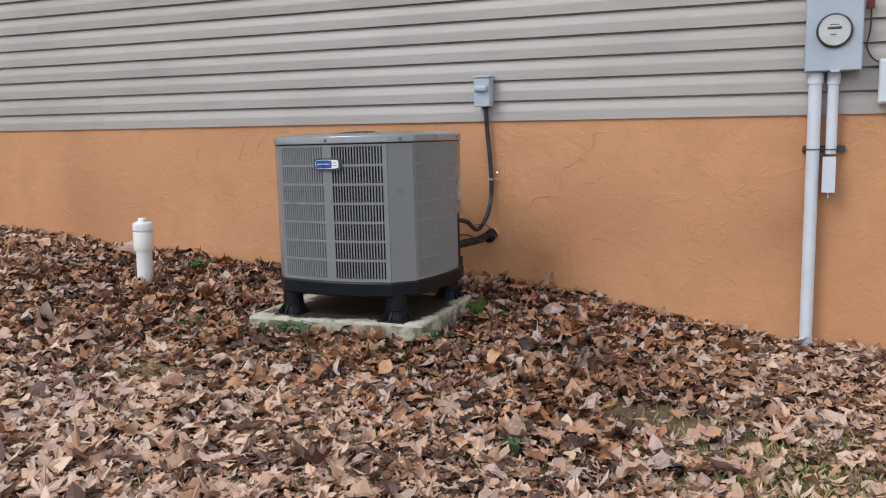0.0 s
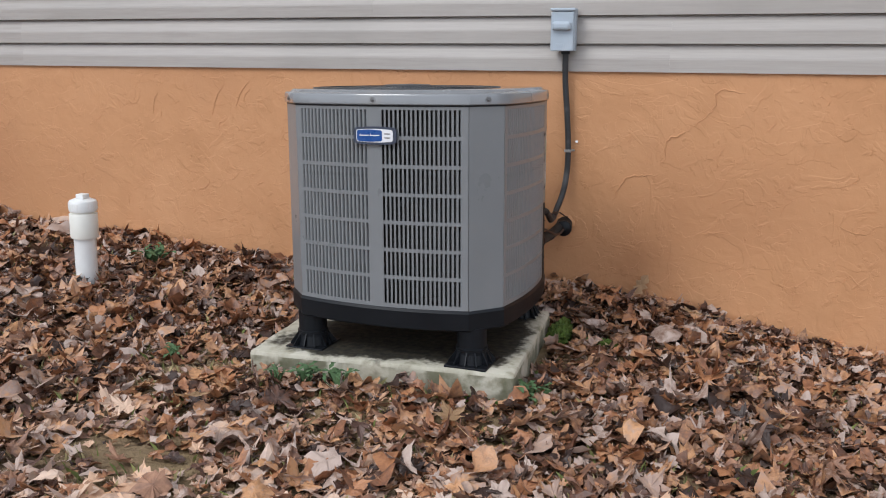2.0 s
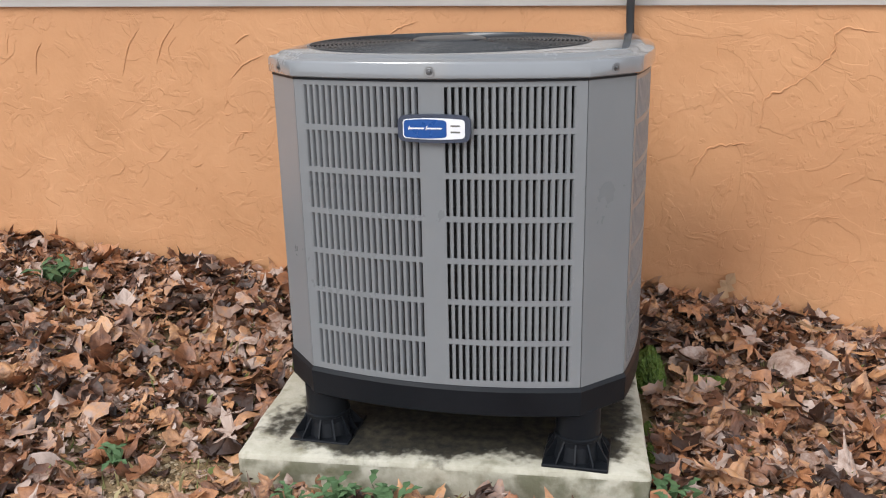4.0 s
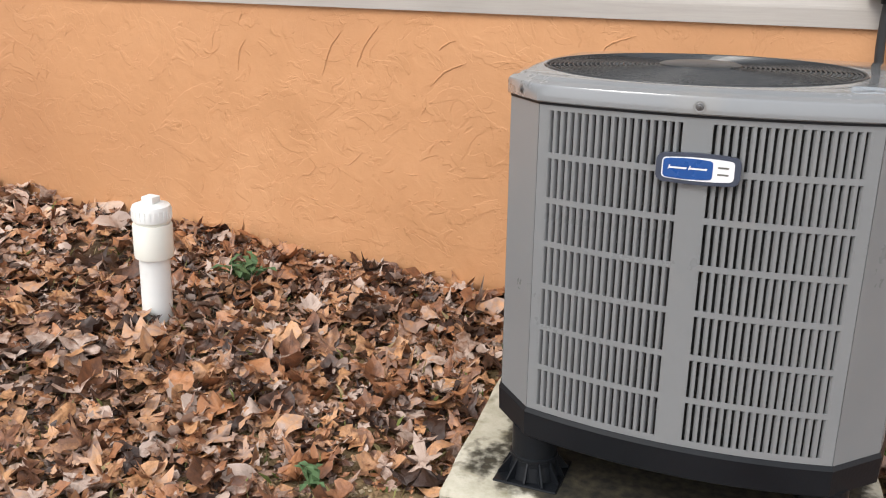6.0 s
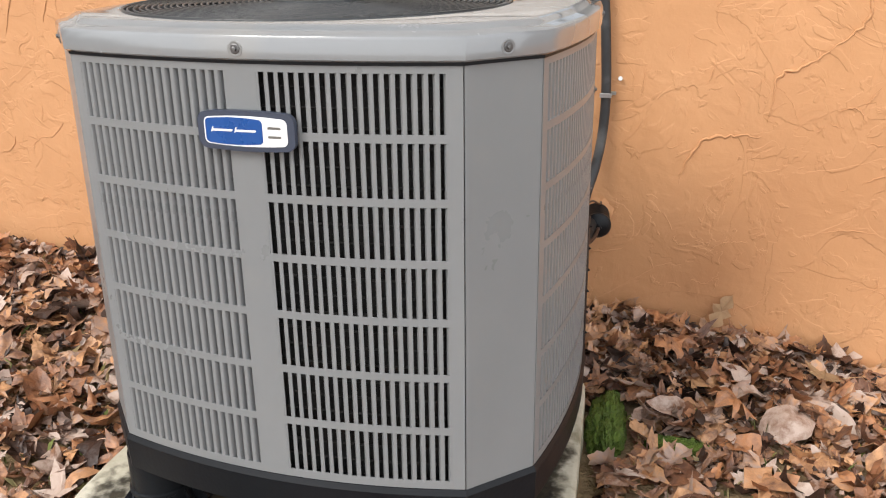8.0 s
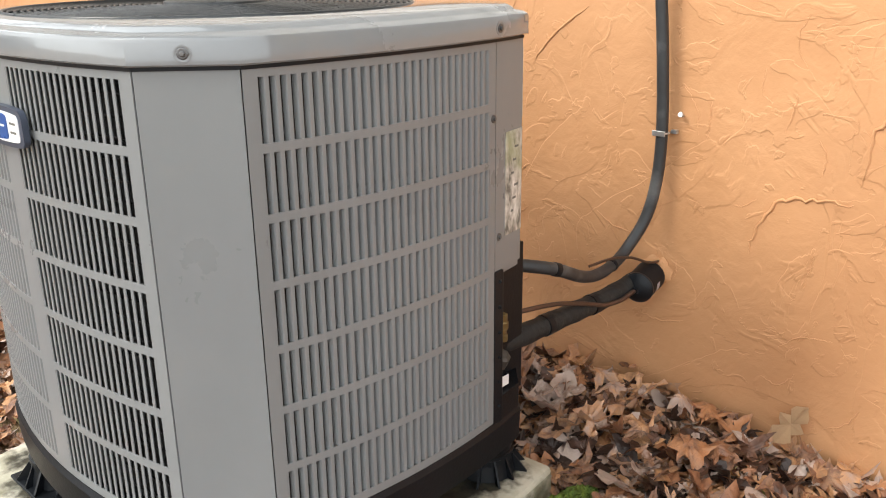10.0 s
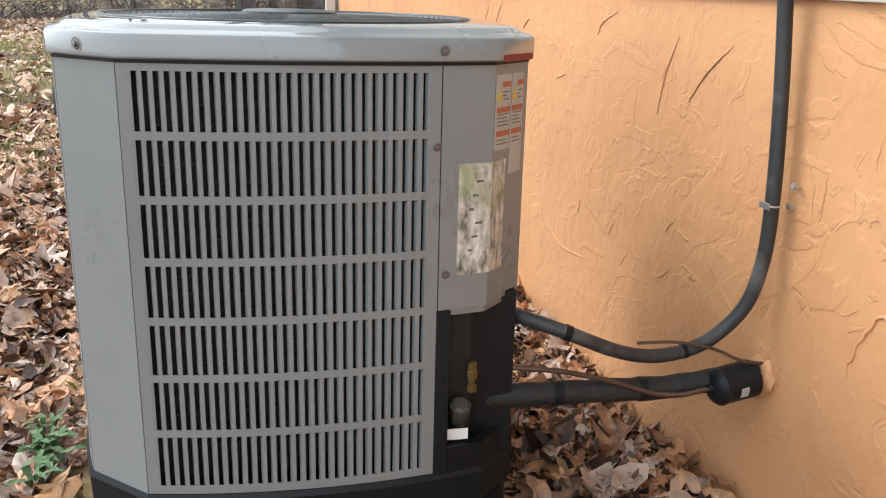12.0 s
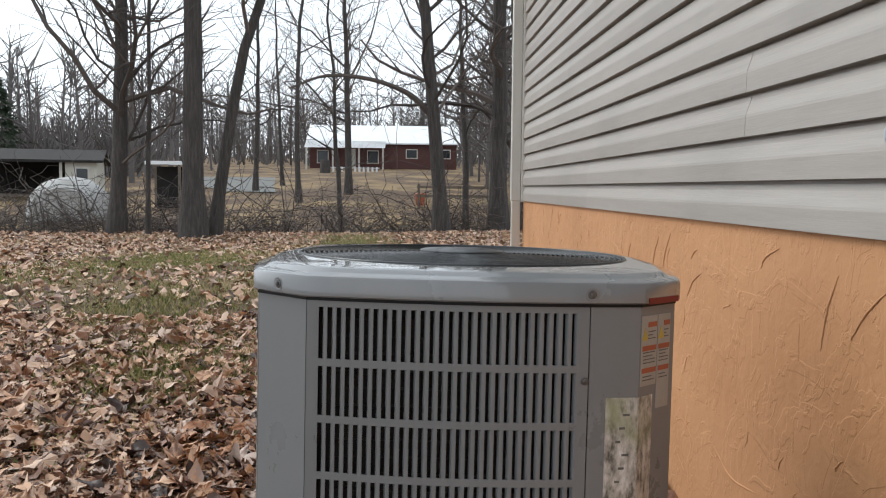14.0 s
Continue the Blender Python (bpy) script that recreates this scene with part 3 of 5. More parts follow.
def air_conditioner():
    unit = new("air_conditioner")
    unit.matrix_basis = UNIT
    tagged(unit, "grey louvred outdoor air conditioner on black riser feet", "air conditioner")
    front = arc((-FU, FV), (FU, FV), BOW_F, 28)
    side = arc((SU, SV), (SU, RV), BOW_S, 28)
    lf = sum((b - a).length for a, b in zip(front, front[1:]))
    lr = lf * RU / FU
    ls = sum((b - a).length for a, b in zip(side, side[1:]))
    split = ls * 0.497 / (RV - SV)
    grille(unit, "front_panel", front, [(0.022, lf / 2 - 0.026, 18, 1), (lf / 2 + 0.026, lf - 0.022, 18, -1)], "louvred front panel with a plain centre strip")
    side_g = [along(side, split * i / 24)[0] for i in range(25)]
    grille(unit, "side_panel", side_g, [(0.018, split - 0.018, 28, -1)], "louvred side panel")
    left = arc((-SU, RV), (-SU, SV), BOW_S, 28)
    grille(unit, "side_panel", left, [(0.022, ls - 0.022, 34, 1)], "louvred side panel")
    rear = arc((RU, BV), (-RU, BV), BOW_F, 28)
    grille(unit, "rear_panel", rear, [(0.022, lr / 2 - 0.026, 19, 1), (lr / 2 + 0.026, lr - 0.03, 19, -1)], "louvred rear panel")

    # plain clipped corners, each with its edges folded round
    gap = 0.0025
    for sx, rearward in ((1, False), (-1, False), (-1, True)):
        a, b = Vector((sx * FU, -FV if rearward else FV)), Vector((sx * SU, RV if rearward else SV))
        if (sx > 0) == rearward:
            a, b = b, a
        if sx < 0:
            a, b = (b, a) if not rearward else (a, b)
        d = (b - a).normalized()
        pts = [a + d * gap, a + d * 0.02, (a + b) / 2, b - d * 0.02, b - d * gap]
        if sx < 0 and not rearward:
            pts = [Vector((-SU, SV)) + (Vector((-FU, FV)) - Vector((-SU, SV))) * f for f in (0.02, 0.15, 0.5, 0.85, 0.98)]
        if sx < 0 and rearward:
            pts = [Vector((-RU, BV)) + (Vector((-SU, RV)) - Vector((-RU, BV))) * f for f in (0.02, 0.15, 0.5, 0.85, 0.98)]
        part("corner_post", sheet(pts, CAB_LO - 0.004, CAB_HI, 0.003), CABINET, unit, smooth=30)

    # the service panel: the upper part of the right rear corner
    flat = [along(side, split + 0.002 + (ls - split - 0.002) * i / 6)[0] for i in range(7)]
    fold = flat + [Vector((SU, RV)) + (Vector((RU, BV)) - Vector((SU, RV))) * f for f in (0.08, 0.5, 0.92, 1.0)]
    service = part("service_panel", sheet(fold, 0.612, CAB_HI, 0.0024), CABINET, unit, "plain grey service cover with warning labels", smooth=20)
    lip = [p * 0.992 for p in fold]
    part("panel_lip", sheet(lip, 0.600, 0.6125, 0.012), CABINET, service)
    for z in (0.677, 0.898):
        bm = bmesh.new()
        p, o = along(side, split + (0.014 if z < 0.7 else -0.006))
        screw(bm, facing(p, o, z), 0.0052)
        part("screw", bm, STEEL, service)

    # weathered rating plate wrapped over the fold, warning label on the clipped corner and a red strip
    def wrap(s0, s1, out):
        pts = []
        for i in range(13):
            s = s0 + (s1 - s0) * i / 12
            q, o = along(fold, s)
            pts.append(q + o * out)
        return pts
    lw = sum((b - a).length for a, b in zip(flat, flat[1:]))
    part("rating_plate", sheet(wrap(lw - 0.060, lw + 0.045, 0.0012), 0.674, 0.868, 0.001), TORN, service, "weathered peeling white rating plate")
    for s in range(6):
        zz = 0.715 + s * 0.024
        part("print_bar", sheet(wrap(lw - 0.040 + 0.006 * (s % 3), lw - 0.031 + 0.008 * (s % 3), 0.0018), zz, zz + 0.004, 0.0006), FADED_INK, service)
    for s0, s1 in ((lw + 0.004, lw + 0.054), (lw + 0.0565, lw + 0.098)):
        lo = 0.886 if s0 < lw + 0.02 else 0.84
        lab = part("warning_label", sheet(wrap(s0, s1, 0.0012), lo, 1.012, 0.001), PAPER, service, "white warning label with orange bands")
        for zb in (1.000, 0.958, 0.918):
            part("orange_band", sheet(wrap(s0 + (0.02 if zb > 0.99 else 0.003), s1 - 0.002, 0.0018), zb - 0.009, zb, 0.0006), ORANGE, lab)
        for r in range(15):
            zb = 0.984 - r * 0.0062
            if any(abs(zb - 0.0045 - q) < 0.0085 for q in (0.9535, 0.9135)):
                continue
            part("print_bar", sheet(wrap(s0 + (0.021 if zb > 0.965 else 0.006), s1 - 0.006 - 0.008 * (r % 3 == 1), 0.0018), zb - 0.0018, zb, 0.0006), FADED_INK, lab)
        q, o = along(fold, s0 + 0.0105)
        tri = bmesh.new()
        vs = [tri.verts.new(v) for v in ((-0.0095, -0.0019, 0), (0.0095, -0.0019, 0), (0, -0.0019, 0.022), (-0.0095, -0.0012, 0), (0.0095, -0.0012, 0), (0, -0.0012, 0.022))]
        for f in ((0, 1, 2), (5, 4, 3), (0, 3, 4, 1), (1, 4, 5, 2), (2, 5, 3, 0)):
            tri.faces.new([vs[i] for i in f])
        bmesh.ops.transform(tri, matrix=facing(q, o, 0.968), verts=tri.verts)
        part("warning_triangle", tri, YELLOW, lab)
    part("red_strip", sheet(wrap(lw + 0.010, lw + 0.108, 0.0105), 1.0335, 1.0445, 0.001), RED, service, "red plastic strip")

    # base pan, the dark coil behind the louvres and the open valve bay
    part("base_pan", layered([(outline(-0.03), 0.208), (outline(-0.004), 0.216), (outline(0.004), 0.222), (outline(0.006), 0.285), (outline(0.001), CAB_LO - 0.001), (outline(-0.03), CAB_LO)]),
         BLACK, unit, "black plastic base pan", smooth=25)
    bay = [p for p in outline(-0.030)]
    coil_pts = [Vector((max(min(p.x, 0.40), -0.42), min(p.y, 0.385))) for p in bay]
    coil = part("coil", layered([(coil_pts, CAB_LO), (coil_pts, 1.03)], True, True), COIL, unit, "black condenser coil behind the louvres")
    bm = bmesh.new()
    for i in range(22):
        z = 0.33 + i * 0.0315
        tube([(p.x * 1.012, p.y * 1.012, z) for p in coil_pts[:15]], 0.0022, 5, bm)
        tube([(p.x * 1.012, p.y * 1.012, z) for p in coil_pts[16:26]], 0.0022, 5, bm)
    part("coil_tubing", bm, COIL_TUBE, coil)

    # the valve bay below the service cover
    q0, _ = along(side, split + 0.003)
    bm = boxed(q0.x - 0.05, q0.x + 0.002, q0.y - 0.004, q0.y + 0.022, CAB_LO - 0.004, 0.612, 0.002)
    strip = part("bay_flange", bm, BLACK, unit, "black flange beside the valve bay")
    for k in range(6):
        bm = bmesh.new()
        screw(bm, Matrix.Translation((q0.x + 0.002, q0.y + 0.011, 0.33 + 0.052 * k)) @ Matrix.Rotation(radians(90), 4, "Z"), 0.0028)
        part("rivet", bm, BLACK, strip)
    part("bay_back", boxed(0.385, 0.395, q0.y, 0.37, CAB_LO, 0.62, 0.002), BLACK, unit)
    part("bay_rear", boxed(0.345, 0.392, 0.345, 0.37, CAB_LO, 0.62, 0.002), BLACK, unit)
    lows = [p for p in outline(0.002) if p.x > 0.3 and p.y > 0.2]
    hump = sheet(lows, 0.27, 0.345, 0.02)
    part("rear_curb", hump, BLACK, unit, smooth=30)
    v = part("service_valve", lathe([(0.010, 0), (0.010, 0.012), (0.007, 0.014), (0.007, 0.024), (0.011, 0.026), (0.011, 0.04), (0.008, 0.043)], 6,
                                    Matrix.Translation((0.415, 0.285, 0.435))), BRASS, unit, "small brass service valve", smooth=25)
    part("valve_cap", lathe([(0.009, 0), (0.009, 0.014), (0.006, 0.016)], 6, Matrix.Translation((0.415, 0.285, 0.478))), BRASS, v)
    v2 = part("service_valve", lathe([(0.016, 0), (0.017, 0.02), (0.021, 0.022), (0.021, 0.045), (0.014, 0.05)], 8,
                                     Matrix.Translation((0.41, 0.262, 0.375)) @ Matrix.Rotation(radians(25), 4, "Y")), STRUT, unit, "larger dark service valve", smooth=25)
    part("valve_cap", lathe([(0.011, 0), (0.011, 0.03)], 6, Matrix.Translation((0.418, 0.262, 0.34))), STEEL, v2)
    part("tag", boxed(0.437, 0.4385, 0.236, 0.276, 0.350, 0.372, 0.0005), WHITE, unit, "small white paper tag")

    # lid: a skirt, a rolled shoulder and a top plate open for the fan
    n = len(outline())
    loops = [(outline(-0.004), 1.0365), (outline(0.006), 1.0345), (outline(0.009), 1.037), (outline(0.009), 1.066), (outline(0.0065), 1.0712), (outline(0.001), 1.0742),
             (outline(-0.012), 1.0760), (outline(-0.017), 1.0785), (outline(-0.023), 1.0835), (outline(-0.029), 1.0855), (outline(-0.034), 1.0862)]
    ring_r, centre = 0.374, Vector(GUARD_AT)
    for k, (r, z) in enumerate(((ring_r + 0.004, 1.0858), (ring_r, 1.083), (ring_r - 0.003, 1.07), (ring_r - 0.004, 1.0))):
        loops.append(([centre + (Vector((p.x, p.y)) - centre).normalized() * r for p in outline()], z))
    lid = part("lid", layered(loops, False, False), LID, unit, "grey steel lid with rolled edges", smooth=32)
    spots = [along(front, lf / 2)]
    for sx, sy in ((1, -1), (-1, -1)):
        spots.append((Vector((sx * (FU + SU) / 2, (FV + SV) / 2)), Vector((sx * 0.731, -0.683))))
    spots.append(along(side, split))
    for p, o in spots:
        m = facing(p + o.normalized() * 0.009, o.normalized(), 1.0515)
        dim = bmesh.new()
        t = m @ Matrix.Rotation(radians(90), 4, "X")
        lathe([(0.0125, -0.001), (0.0125, 0.0006), (0.0105, 0.0010), (0.0085, 0.0002)], 16, t, dim)
        d = part("dimple", dim, LID, lid, smooth=40)
        bm = bmesh.new()
        screw(bm, m, 0.0055)
        part("screw", bm, STEEL, lid)

    # black band added to draw the dark line of shade in the gap under the lid
    part("lid_gasket", layered([(outline(0.0018), 1.0285), (outline(0.0018), 1.0362)], False, False), BLACK, lid)

    # fan guard: rings of wire on bent spokes, with a round cap; the fan stands below it
    gx0, gy0 = GUARD_AT

    def hoop(r, z, steps):
        return [(gx0 + r * math.cos(a), gy0 + r * math.sin(a), z) for a in np.linspace(0, 2 * math.pi, steps, endpoint=False)]
    guard = part("fan_guard", tube(hoop(0.371, 1.0855, 72), 0.0032, 8, closed=True), GUARD, unit, "black spiral wire fan guard", smooth=50)
    for k in range(25):
        r = 0.362 - k * 0.0111
        part("wire", tube(hoop(r, 1.0845 + 0.006 * (1 - (r / 0.37) ** 2), 64), 0.0019, 5, closed=True), GUARD, guard)
    for k in range(8):
        a = 2 * math.pi * k / 8 + 0.2
        pts = [(gx0 + r * math.cos(a + 0.5 * (0.375 - r)), gy0 + r * math.sin(a + 0.5 * (0.375 - r)), 1.081 + 0.006 * (1 - (r / 0.37) ** 2)) for r in np.linspace(0.07, 0.376, 9)]
        part("spoke", tube(pts, 0.0023, 6), GUARD, guard)
    hub_at = Matrix.Translation((gx0, gy0, 0))
    part("cap", lathe([(0.096, 1.0885), (0.098, 1.0905), (0.097, 1.0945), (0.088, 1.0975), (0.03, 1.0995), (0.004, 1.1)], 40, hub_at), GUARD, guard, "round black cap of the fan guard", smooth=40)
    fan = part("fan_hub", lathe([(0.07, 0.96), (0.075, 0.965), (0.075, 1.03), (0.06, 1.04)], 24, hub_at), BLACK, unit, "dark fan hub under the guard", smooth=40)
    for k in range(3):
        a = 2 * math.pi * k / 3
        bm = bmesh.new()
        rows = []
        for r in np.linspace(0.07, 0.35, 6):
            w = 0.45 + 0.25 * (r - 0.07)
            rows.append([bm.verts.new((gx0 + r * math.cos(a + t), gy0 + r * math.sin(a + t), 1.0 + 0.09 * (t / w - 0.5) * (0.8 - r))) for t in np.linspace(0, 1.3 * w, 6)])
        for p, q in zip(rows, rows[1:]):
            for i in range(5):
                bm.faces.new((p[i], p[i + 1], q[i + 1], q[i]))
        bmesh.ops.solidify(bm, geom=bm.faces[:], thickness=0.003)
        part("blade", bm, BLACK, fan, smooth=40)
    part("orifice", lathe([(0.366, 0.93), (0.366, 0.935)], 40, hub_at), COIL, unit)

    # badge over the centre strip: plain colour fields, no lettering
    p, o = along(front, lf / 2 + 0.008)
    m = facing(p + o * 0.003, o, 0.9265)

    def plate(w, h, y0, y1, r, mat, name, parent, dx=0.0, label="", bow=0.0, dz=0.0, slant=0.0):
        """A rounded plate; bow: how far its long edges bulge; slant: how far its top leans to the right."""
        bm = bmesh.new()
        ring = []
        for cx, cz, a0 in ((w / 2 - r, h / 2 - r, 0), (-w / 2 + r, h / 2 - r, 90), (-w / 2 + r, -h / 2 + r, 180), (w / 2 - r, -h / 2 + r, 270)):
            for k in range(6):
                t = radians(a0 + 18 * k)
                ring.append((cx + r * math.cos(t), cz + r * math.sin(t)))
            if a0 in (0, 180):
                ring += [(cx * (1 - 2 * k / 8), cz + r * (1 if a0 == 0 else -1)) for k in range(1, 8)]
        ring = [(dx + x + slant * z / h, dz + z + math.copysign(bow * (1 - (2 * x / w) ** 2), z) * min(1, abs(2 * z / h))) for x, z in ring]
        a = [bm.verts.new((x, y0, z)) for x, z in ring]
        b = [bm.verts.new((x, y1, z)) for x, z in ring]
        nn = len(ring)
        for i in range(nn):
            bm.faces.new((a[i], a[(i + 1) % nn], b[(i + 1) % nn], b[i]))
        bm.faces.new(a[::-1])
        bm.faces.new(b)
        bmesh.ops.recalc_face_normals(bm, faces=bm.faces)
        bmesh.ops.transform(bm, matrix=m, verts=bm.verts)
        return part(name, bm, mat, parent, label, smooth=35)
    badge = plate(0.166, 0.056, 0.0, -0.010, 0.014, BADGE, "badge", unit, 0, "dark rounded badge with blue and white fields", 0.004)
    plate(0.142, 0.041, -0.010, -0.0112, 0.008, WHITE, "white_field", badge, bow=0.0035)
    plate(0.098, 0.037, -0.0112, -0.012, 0.006, BLUE, "blue_field", badge, -0.0195, bow=0.003)
    for dx, w in ((-0.0395, 0.036), (0.0008, 0.036)):
        plate(w, 0.0034, -0.012, -0.0124, 0.0012, WHITE, "pale_stroke", badge, dx, dz=0.001, slant=0.002)
        plate(0.0022, 0.0088, -0.012, -0.0124, 0.0008, WHITE, "pale_stroke", badge, dx - w / 2 + 0.001, dz=0.002, slant=0.003)
    for dz in (0.007, -0.007):
        plate(0.022, 0.0038, -0.0112, -0.0116, 0.001, FADED_INK, "grey_bar", badge, 0.0495, dz=dz)

    # four riser feet: a round pipe on a ribbed, flared base
    for fx, fy in ((-0.335, -0.335), (0.335, -0.335), (0.335, 0.325), (-0.335, 0.325)):
        t = Matrix.Translation((fx, fy, 0))
        leg = part("riser_foot", lathe([(0.058, 0.115), (0.058, 0.138), (0.0605, 0.140), (0.0605, 0.147), (0.056, 0.149), (0.056, 0.225)], 28, t), BLACK, unit, "black plastic riser foot", smooth=40)
        bm = boxed(fx - 0.082, fx + 0.082, fy - 0.082, fy + 0.082, 0.078, 0.089, 0.003)
        base = part("foot_plate", bm, BLACK, leg)
        part("collar", lathe([(0.066, 0.088), (0.057, 0.13)], 24, t), BLACK, leg, smooth=40)
        for k in range(12):
            a = 2 * math.pi * k / 12
            rib = new("rib", RIBS[k % 3 if k % 3 < 2 else 1])
            rib.parent = leg
            rib.matrix_basis = t @ Matrix.Rotation(a, 4, "Z")
    return unit


air_conditioner()

# ---- the slab ----
slab_bm = bmesh.new()
box(slab_bm, 0.0, 1.063, 0.0, 0.85, -0.07, 0.082, 0.012)
bmesh.ops.subdivide_edges(slab_bm, edges=slab_bm.edges[:], cuts=9, use_grid_fill=True)
for v in slab_bm.verts:
    nz = noise.noise(v.co * 9.0)
    edge = 1.0 if min(v.co.x, 1.063 - v.co.x, v.co.y, 0.85 - v.co.y) < 0.02 else 0.25
    v.co += Vector((0, 0, 0.003 * nz * edge))
    v.co.x += 0.006 * edge * noise.noise(v.co * 14 + Vector((3, 0, 0))) * (edge > 0.5)
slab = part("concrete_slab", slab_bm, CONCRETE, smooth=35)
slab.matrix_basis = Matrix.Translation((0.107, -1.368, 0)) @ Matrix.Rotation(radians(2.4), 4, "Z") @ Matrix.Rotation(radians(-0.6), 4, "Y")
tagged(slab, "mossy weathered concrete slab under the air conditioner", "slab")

# ---- lines between the unit and the wall ----
whip_line = glide([(1.00, -0.56, 0.572), (1.03, -0.515, 0.562), (1.085, -0.43, 0.540), (1.085, -0.32, 0.490), (1.075, -0.235, 0.466), (1.073, -0.16, 0.470), (1.076, -0.10, 0.497),
                   (1.093, -0.05, 0.565), (1.106, -0.033, 0.66), (1.109, -0.031, 0.78), (1.098, -0.032, 0.95), (1.085, -0.036, 1.10), (1.084, -0.052, 1.246)], 8)
whip = part("electrical_whip", tube(whip_line, 0.0142, 12), WHIP, smooth=50)
tagged(whip, "dark grey flexible conduit looping from wall box to unit", "conduit")
bm = bmesh.new()
tube([(1.109 + 0.0162 * math.cos(a), -0.031 + 0.0162 * math.sin(a), 0.772) for a in np.linspace(0, 6.283, 20, endpoint=False)], 0.002, 6, bm, closed=True)
box(bm, 1.0925, 1.1255, -0.049, -0.0465, 0.766, 0.779, 0.001)
box(bm, 1.120, 1.136, -0.010, 0.001, 0.768, 0.777, 0.001)
part("strap_clip", bm, GALV, whip, "shiny metal strap clip")
part("screw", lathe([(0.004, 0), (0.004, 0.012), (0.007, 0.013), (0.006, 0.016)], 8, Matrix.Translation((1.146, -0.004, 0.812)) @ Matrix.Rotation(radians(70), 4, "X")), GALV, whip)
for q, w in ((whip_line[17], 0.0158), (whip_line[40], 0.0156)):
    i = whip_line.index(q)
    part("tape_band", tube([whip_line[i - 1], whip_line[i]], w, 12), BLACK, whip, smooth=50)
wire = part("thin_wire", tube(glide([(1.075, -0.27, 0.497), (1.085, -0.20, 0.497), (1.095, -0.14, 0.487), (1.10, -0.10, 0.474), (1.11, -0.06, 0.455), (1.115, -0.03, 0.448), (1.11, 0.01, 0.442)], 6), 0.0033, 6), COPPER)
tagged(wire, "thin dark control wire taped to the conduit", "wire")

suction_line = glide([(1.035, -0.62, 0.402), (1.055, -0.55, 0.404), (1.068, -0.44, 0.405), (1.072, -0.31, 0.399), (1.080, -0.20, 0.397), (1.092, -0.10, 0.408), (1.10, 0.02, 0.42)], 7)
suction = part("suction_line", tube(suction_line, [0.0235 + 0.001 * math.sin(i * 1.3) for i in range(len(suction_line))], 14), FOAM, smooth=60)
tagged(suction, "black foam insulated refrigerant line into the wall", "pipe")
for i in (14, 24):
    part("tape_band", tube([suction_line[i], suction_line[i + 1]], 0.0252, 14), BLACK, suction, smooth=50)
liquid_line = glide([(1.035, -0.60, 0.462), (1.07, -0.52, 0.468), (1.085, -0.42, 0.455), (1.09, -0.32, 0.425), (1.10, -0.24, 0.398), (1.111, -0.185, 0.394), (1.116, -0.145, 0.401), (1.116, -0.122, 0.402)], 7)
liquid = part("liquid_line", tube(liquid_line, 0.0055, 8), COPPER, smooth=50)
tagged(liquid, "thin aged copper refrigerant line", "pipe")
dr = Matrix.Translation((1.116, -0.122, 0.402)) @ Matrix.Rotation(radians(8), 4, "Z") @ Matrix.Rotation(radians(-86), 4, "X") @ Matrix.Scale(0.9, 4)
drier = part("filter_drier", lathe([(0.009, -0.008), (0.011, 0.0), (0.024, 0.003), (0.037, 0.010), (0.043, 0.018), (0.043, 0.024), (0.041, 0.027), (0.042, 0.030), (0.042, 0.098),
                                    (0.043, 0.10), (0.043, 0.108), (0.033, 0.116), (0.01, 0.12)], 32, dr), BLACK, smooth=35)
tagged(drier, "black cylindrical filter drier against the stucco wall", "filter")
bm = bmesh.new()
strip_v = []
for a in np.linspace(radians(-28), radians(5), 6):
    strip_v.append([bm.verts.new((0.0424 * math.cos(a), 0.0424 * math.sin(a), z)) for z in (0.05, 0.072)])
for p, q in zip(strip_v, strip_v[1:]):
    bm.faces.new((p[0], q[0], q[1], p[1]))
bmesh.ops.solidify(bm, geom=bm.faces[:], thickness=-0.0006)
bmesh.ops.transform(bm, matrix=dr @ Matrix.Rotation(radians(20), 4, "Z"), verts=bm.verts)
part("paper_label", bm, WHITE, drier, "small white paper label")
foam_bm = bmesh.new()
bmesh.ops.create_icosphere(foam_bm, subdivisions=3, radius=1)
for v in foam_bm.verts:
    k = 1 + 0.35 * noise.noise(v.co * 2.2) + 0.15 * noise.noise(v.co * 6)
    v.co = Vector((1.105 + v.co.x * 0.042 * k, -0.004 + v.co.y * 0.012 * k, 0.412 + v.co.z * 0.042 * k))
tagged(part("sealant_foam", foam_bm, STUCCO, smooth=60), "lumpy painted sealant round the pipe hole", "sealant")

# ---- disconnect box on the siding ----
disc = new("disconnect_box")
disc.matrix_basis = Matrix.Translation((1.078, -0.0235, 1.242))
tagged(disc, "pale blue-grey electrical disconnect box on the siding", "electrical box")
part("body", boxed(-0.056, 0.052, -0.060, 0.0, 0.0, 0.186, 0.004), BOX, disc)
cover = part("cover", boxed(-0.060, 0.047, -0.072, -0.0605, 0.0, 0.178, 0.005), BOX, disc, "hinged front cover with a raised grip")
bm = boxed(-0.052, 0.036, -0.098, -0.070, 0.094, 0.134, 0.013)
part("grip", bm, BOX, cover)
part("hood", boxed(-0.063, 0.054, -0.078, 0.0, 0.182, 0.195, 0.004), BOX, disc)
part("raised_mark", boxed(-0.032, 0.004, -0.0735, -0.071, 0.022, 0.034, 0.001), BOX, cover)
for z in (0.04,):
    bm = lathe([(0.019, 0), (0.019, 0.0015), (0.016, 0.002), (0.015, 0.001)], 18, Matrix.Translation((0.052, -0.033, z)) @ Matrix.Rotation(radians(90), 4, "Y"))
    part("knockout", bm, BOX, disc)
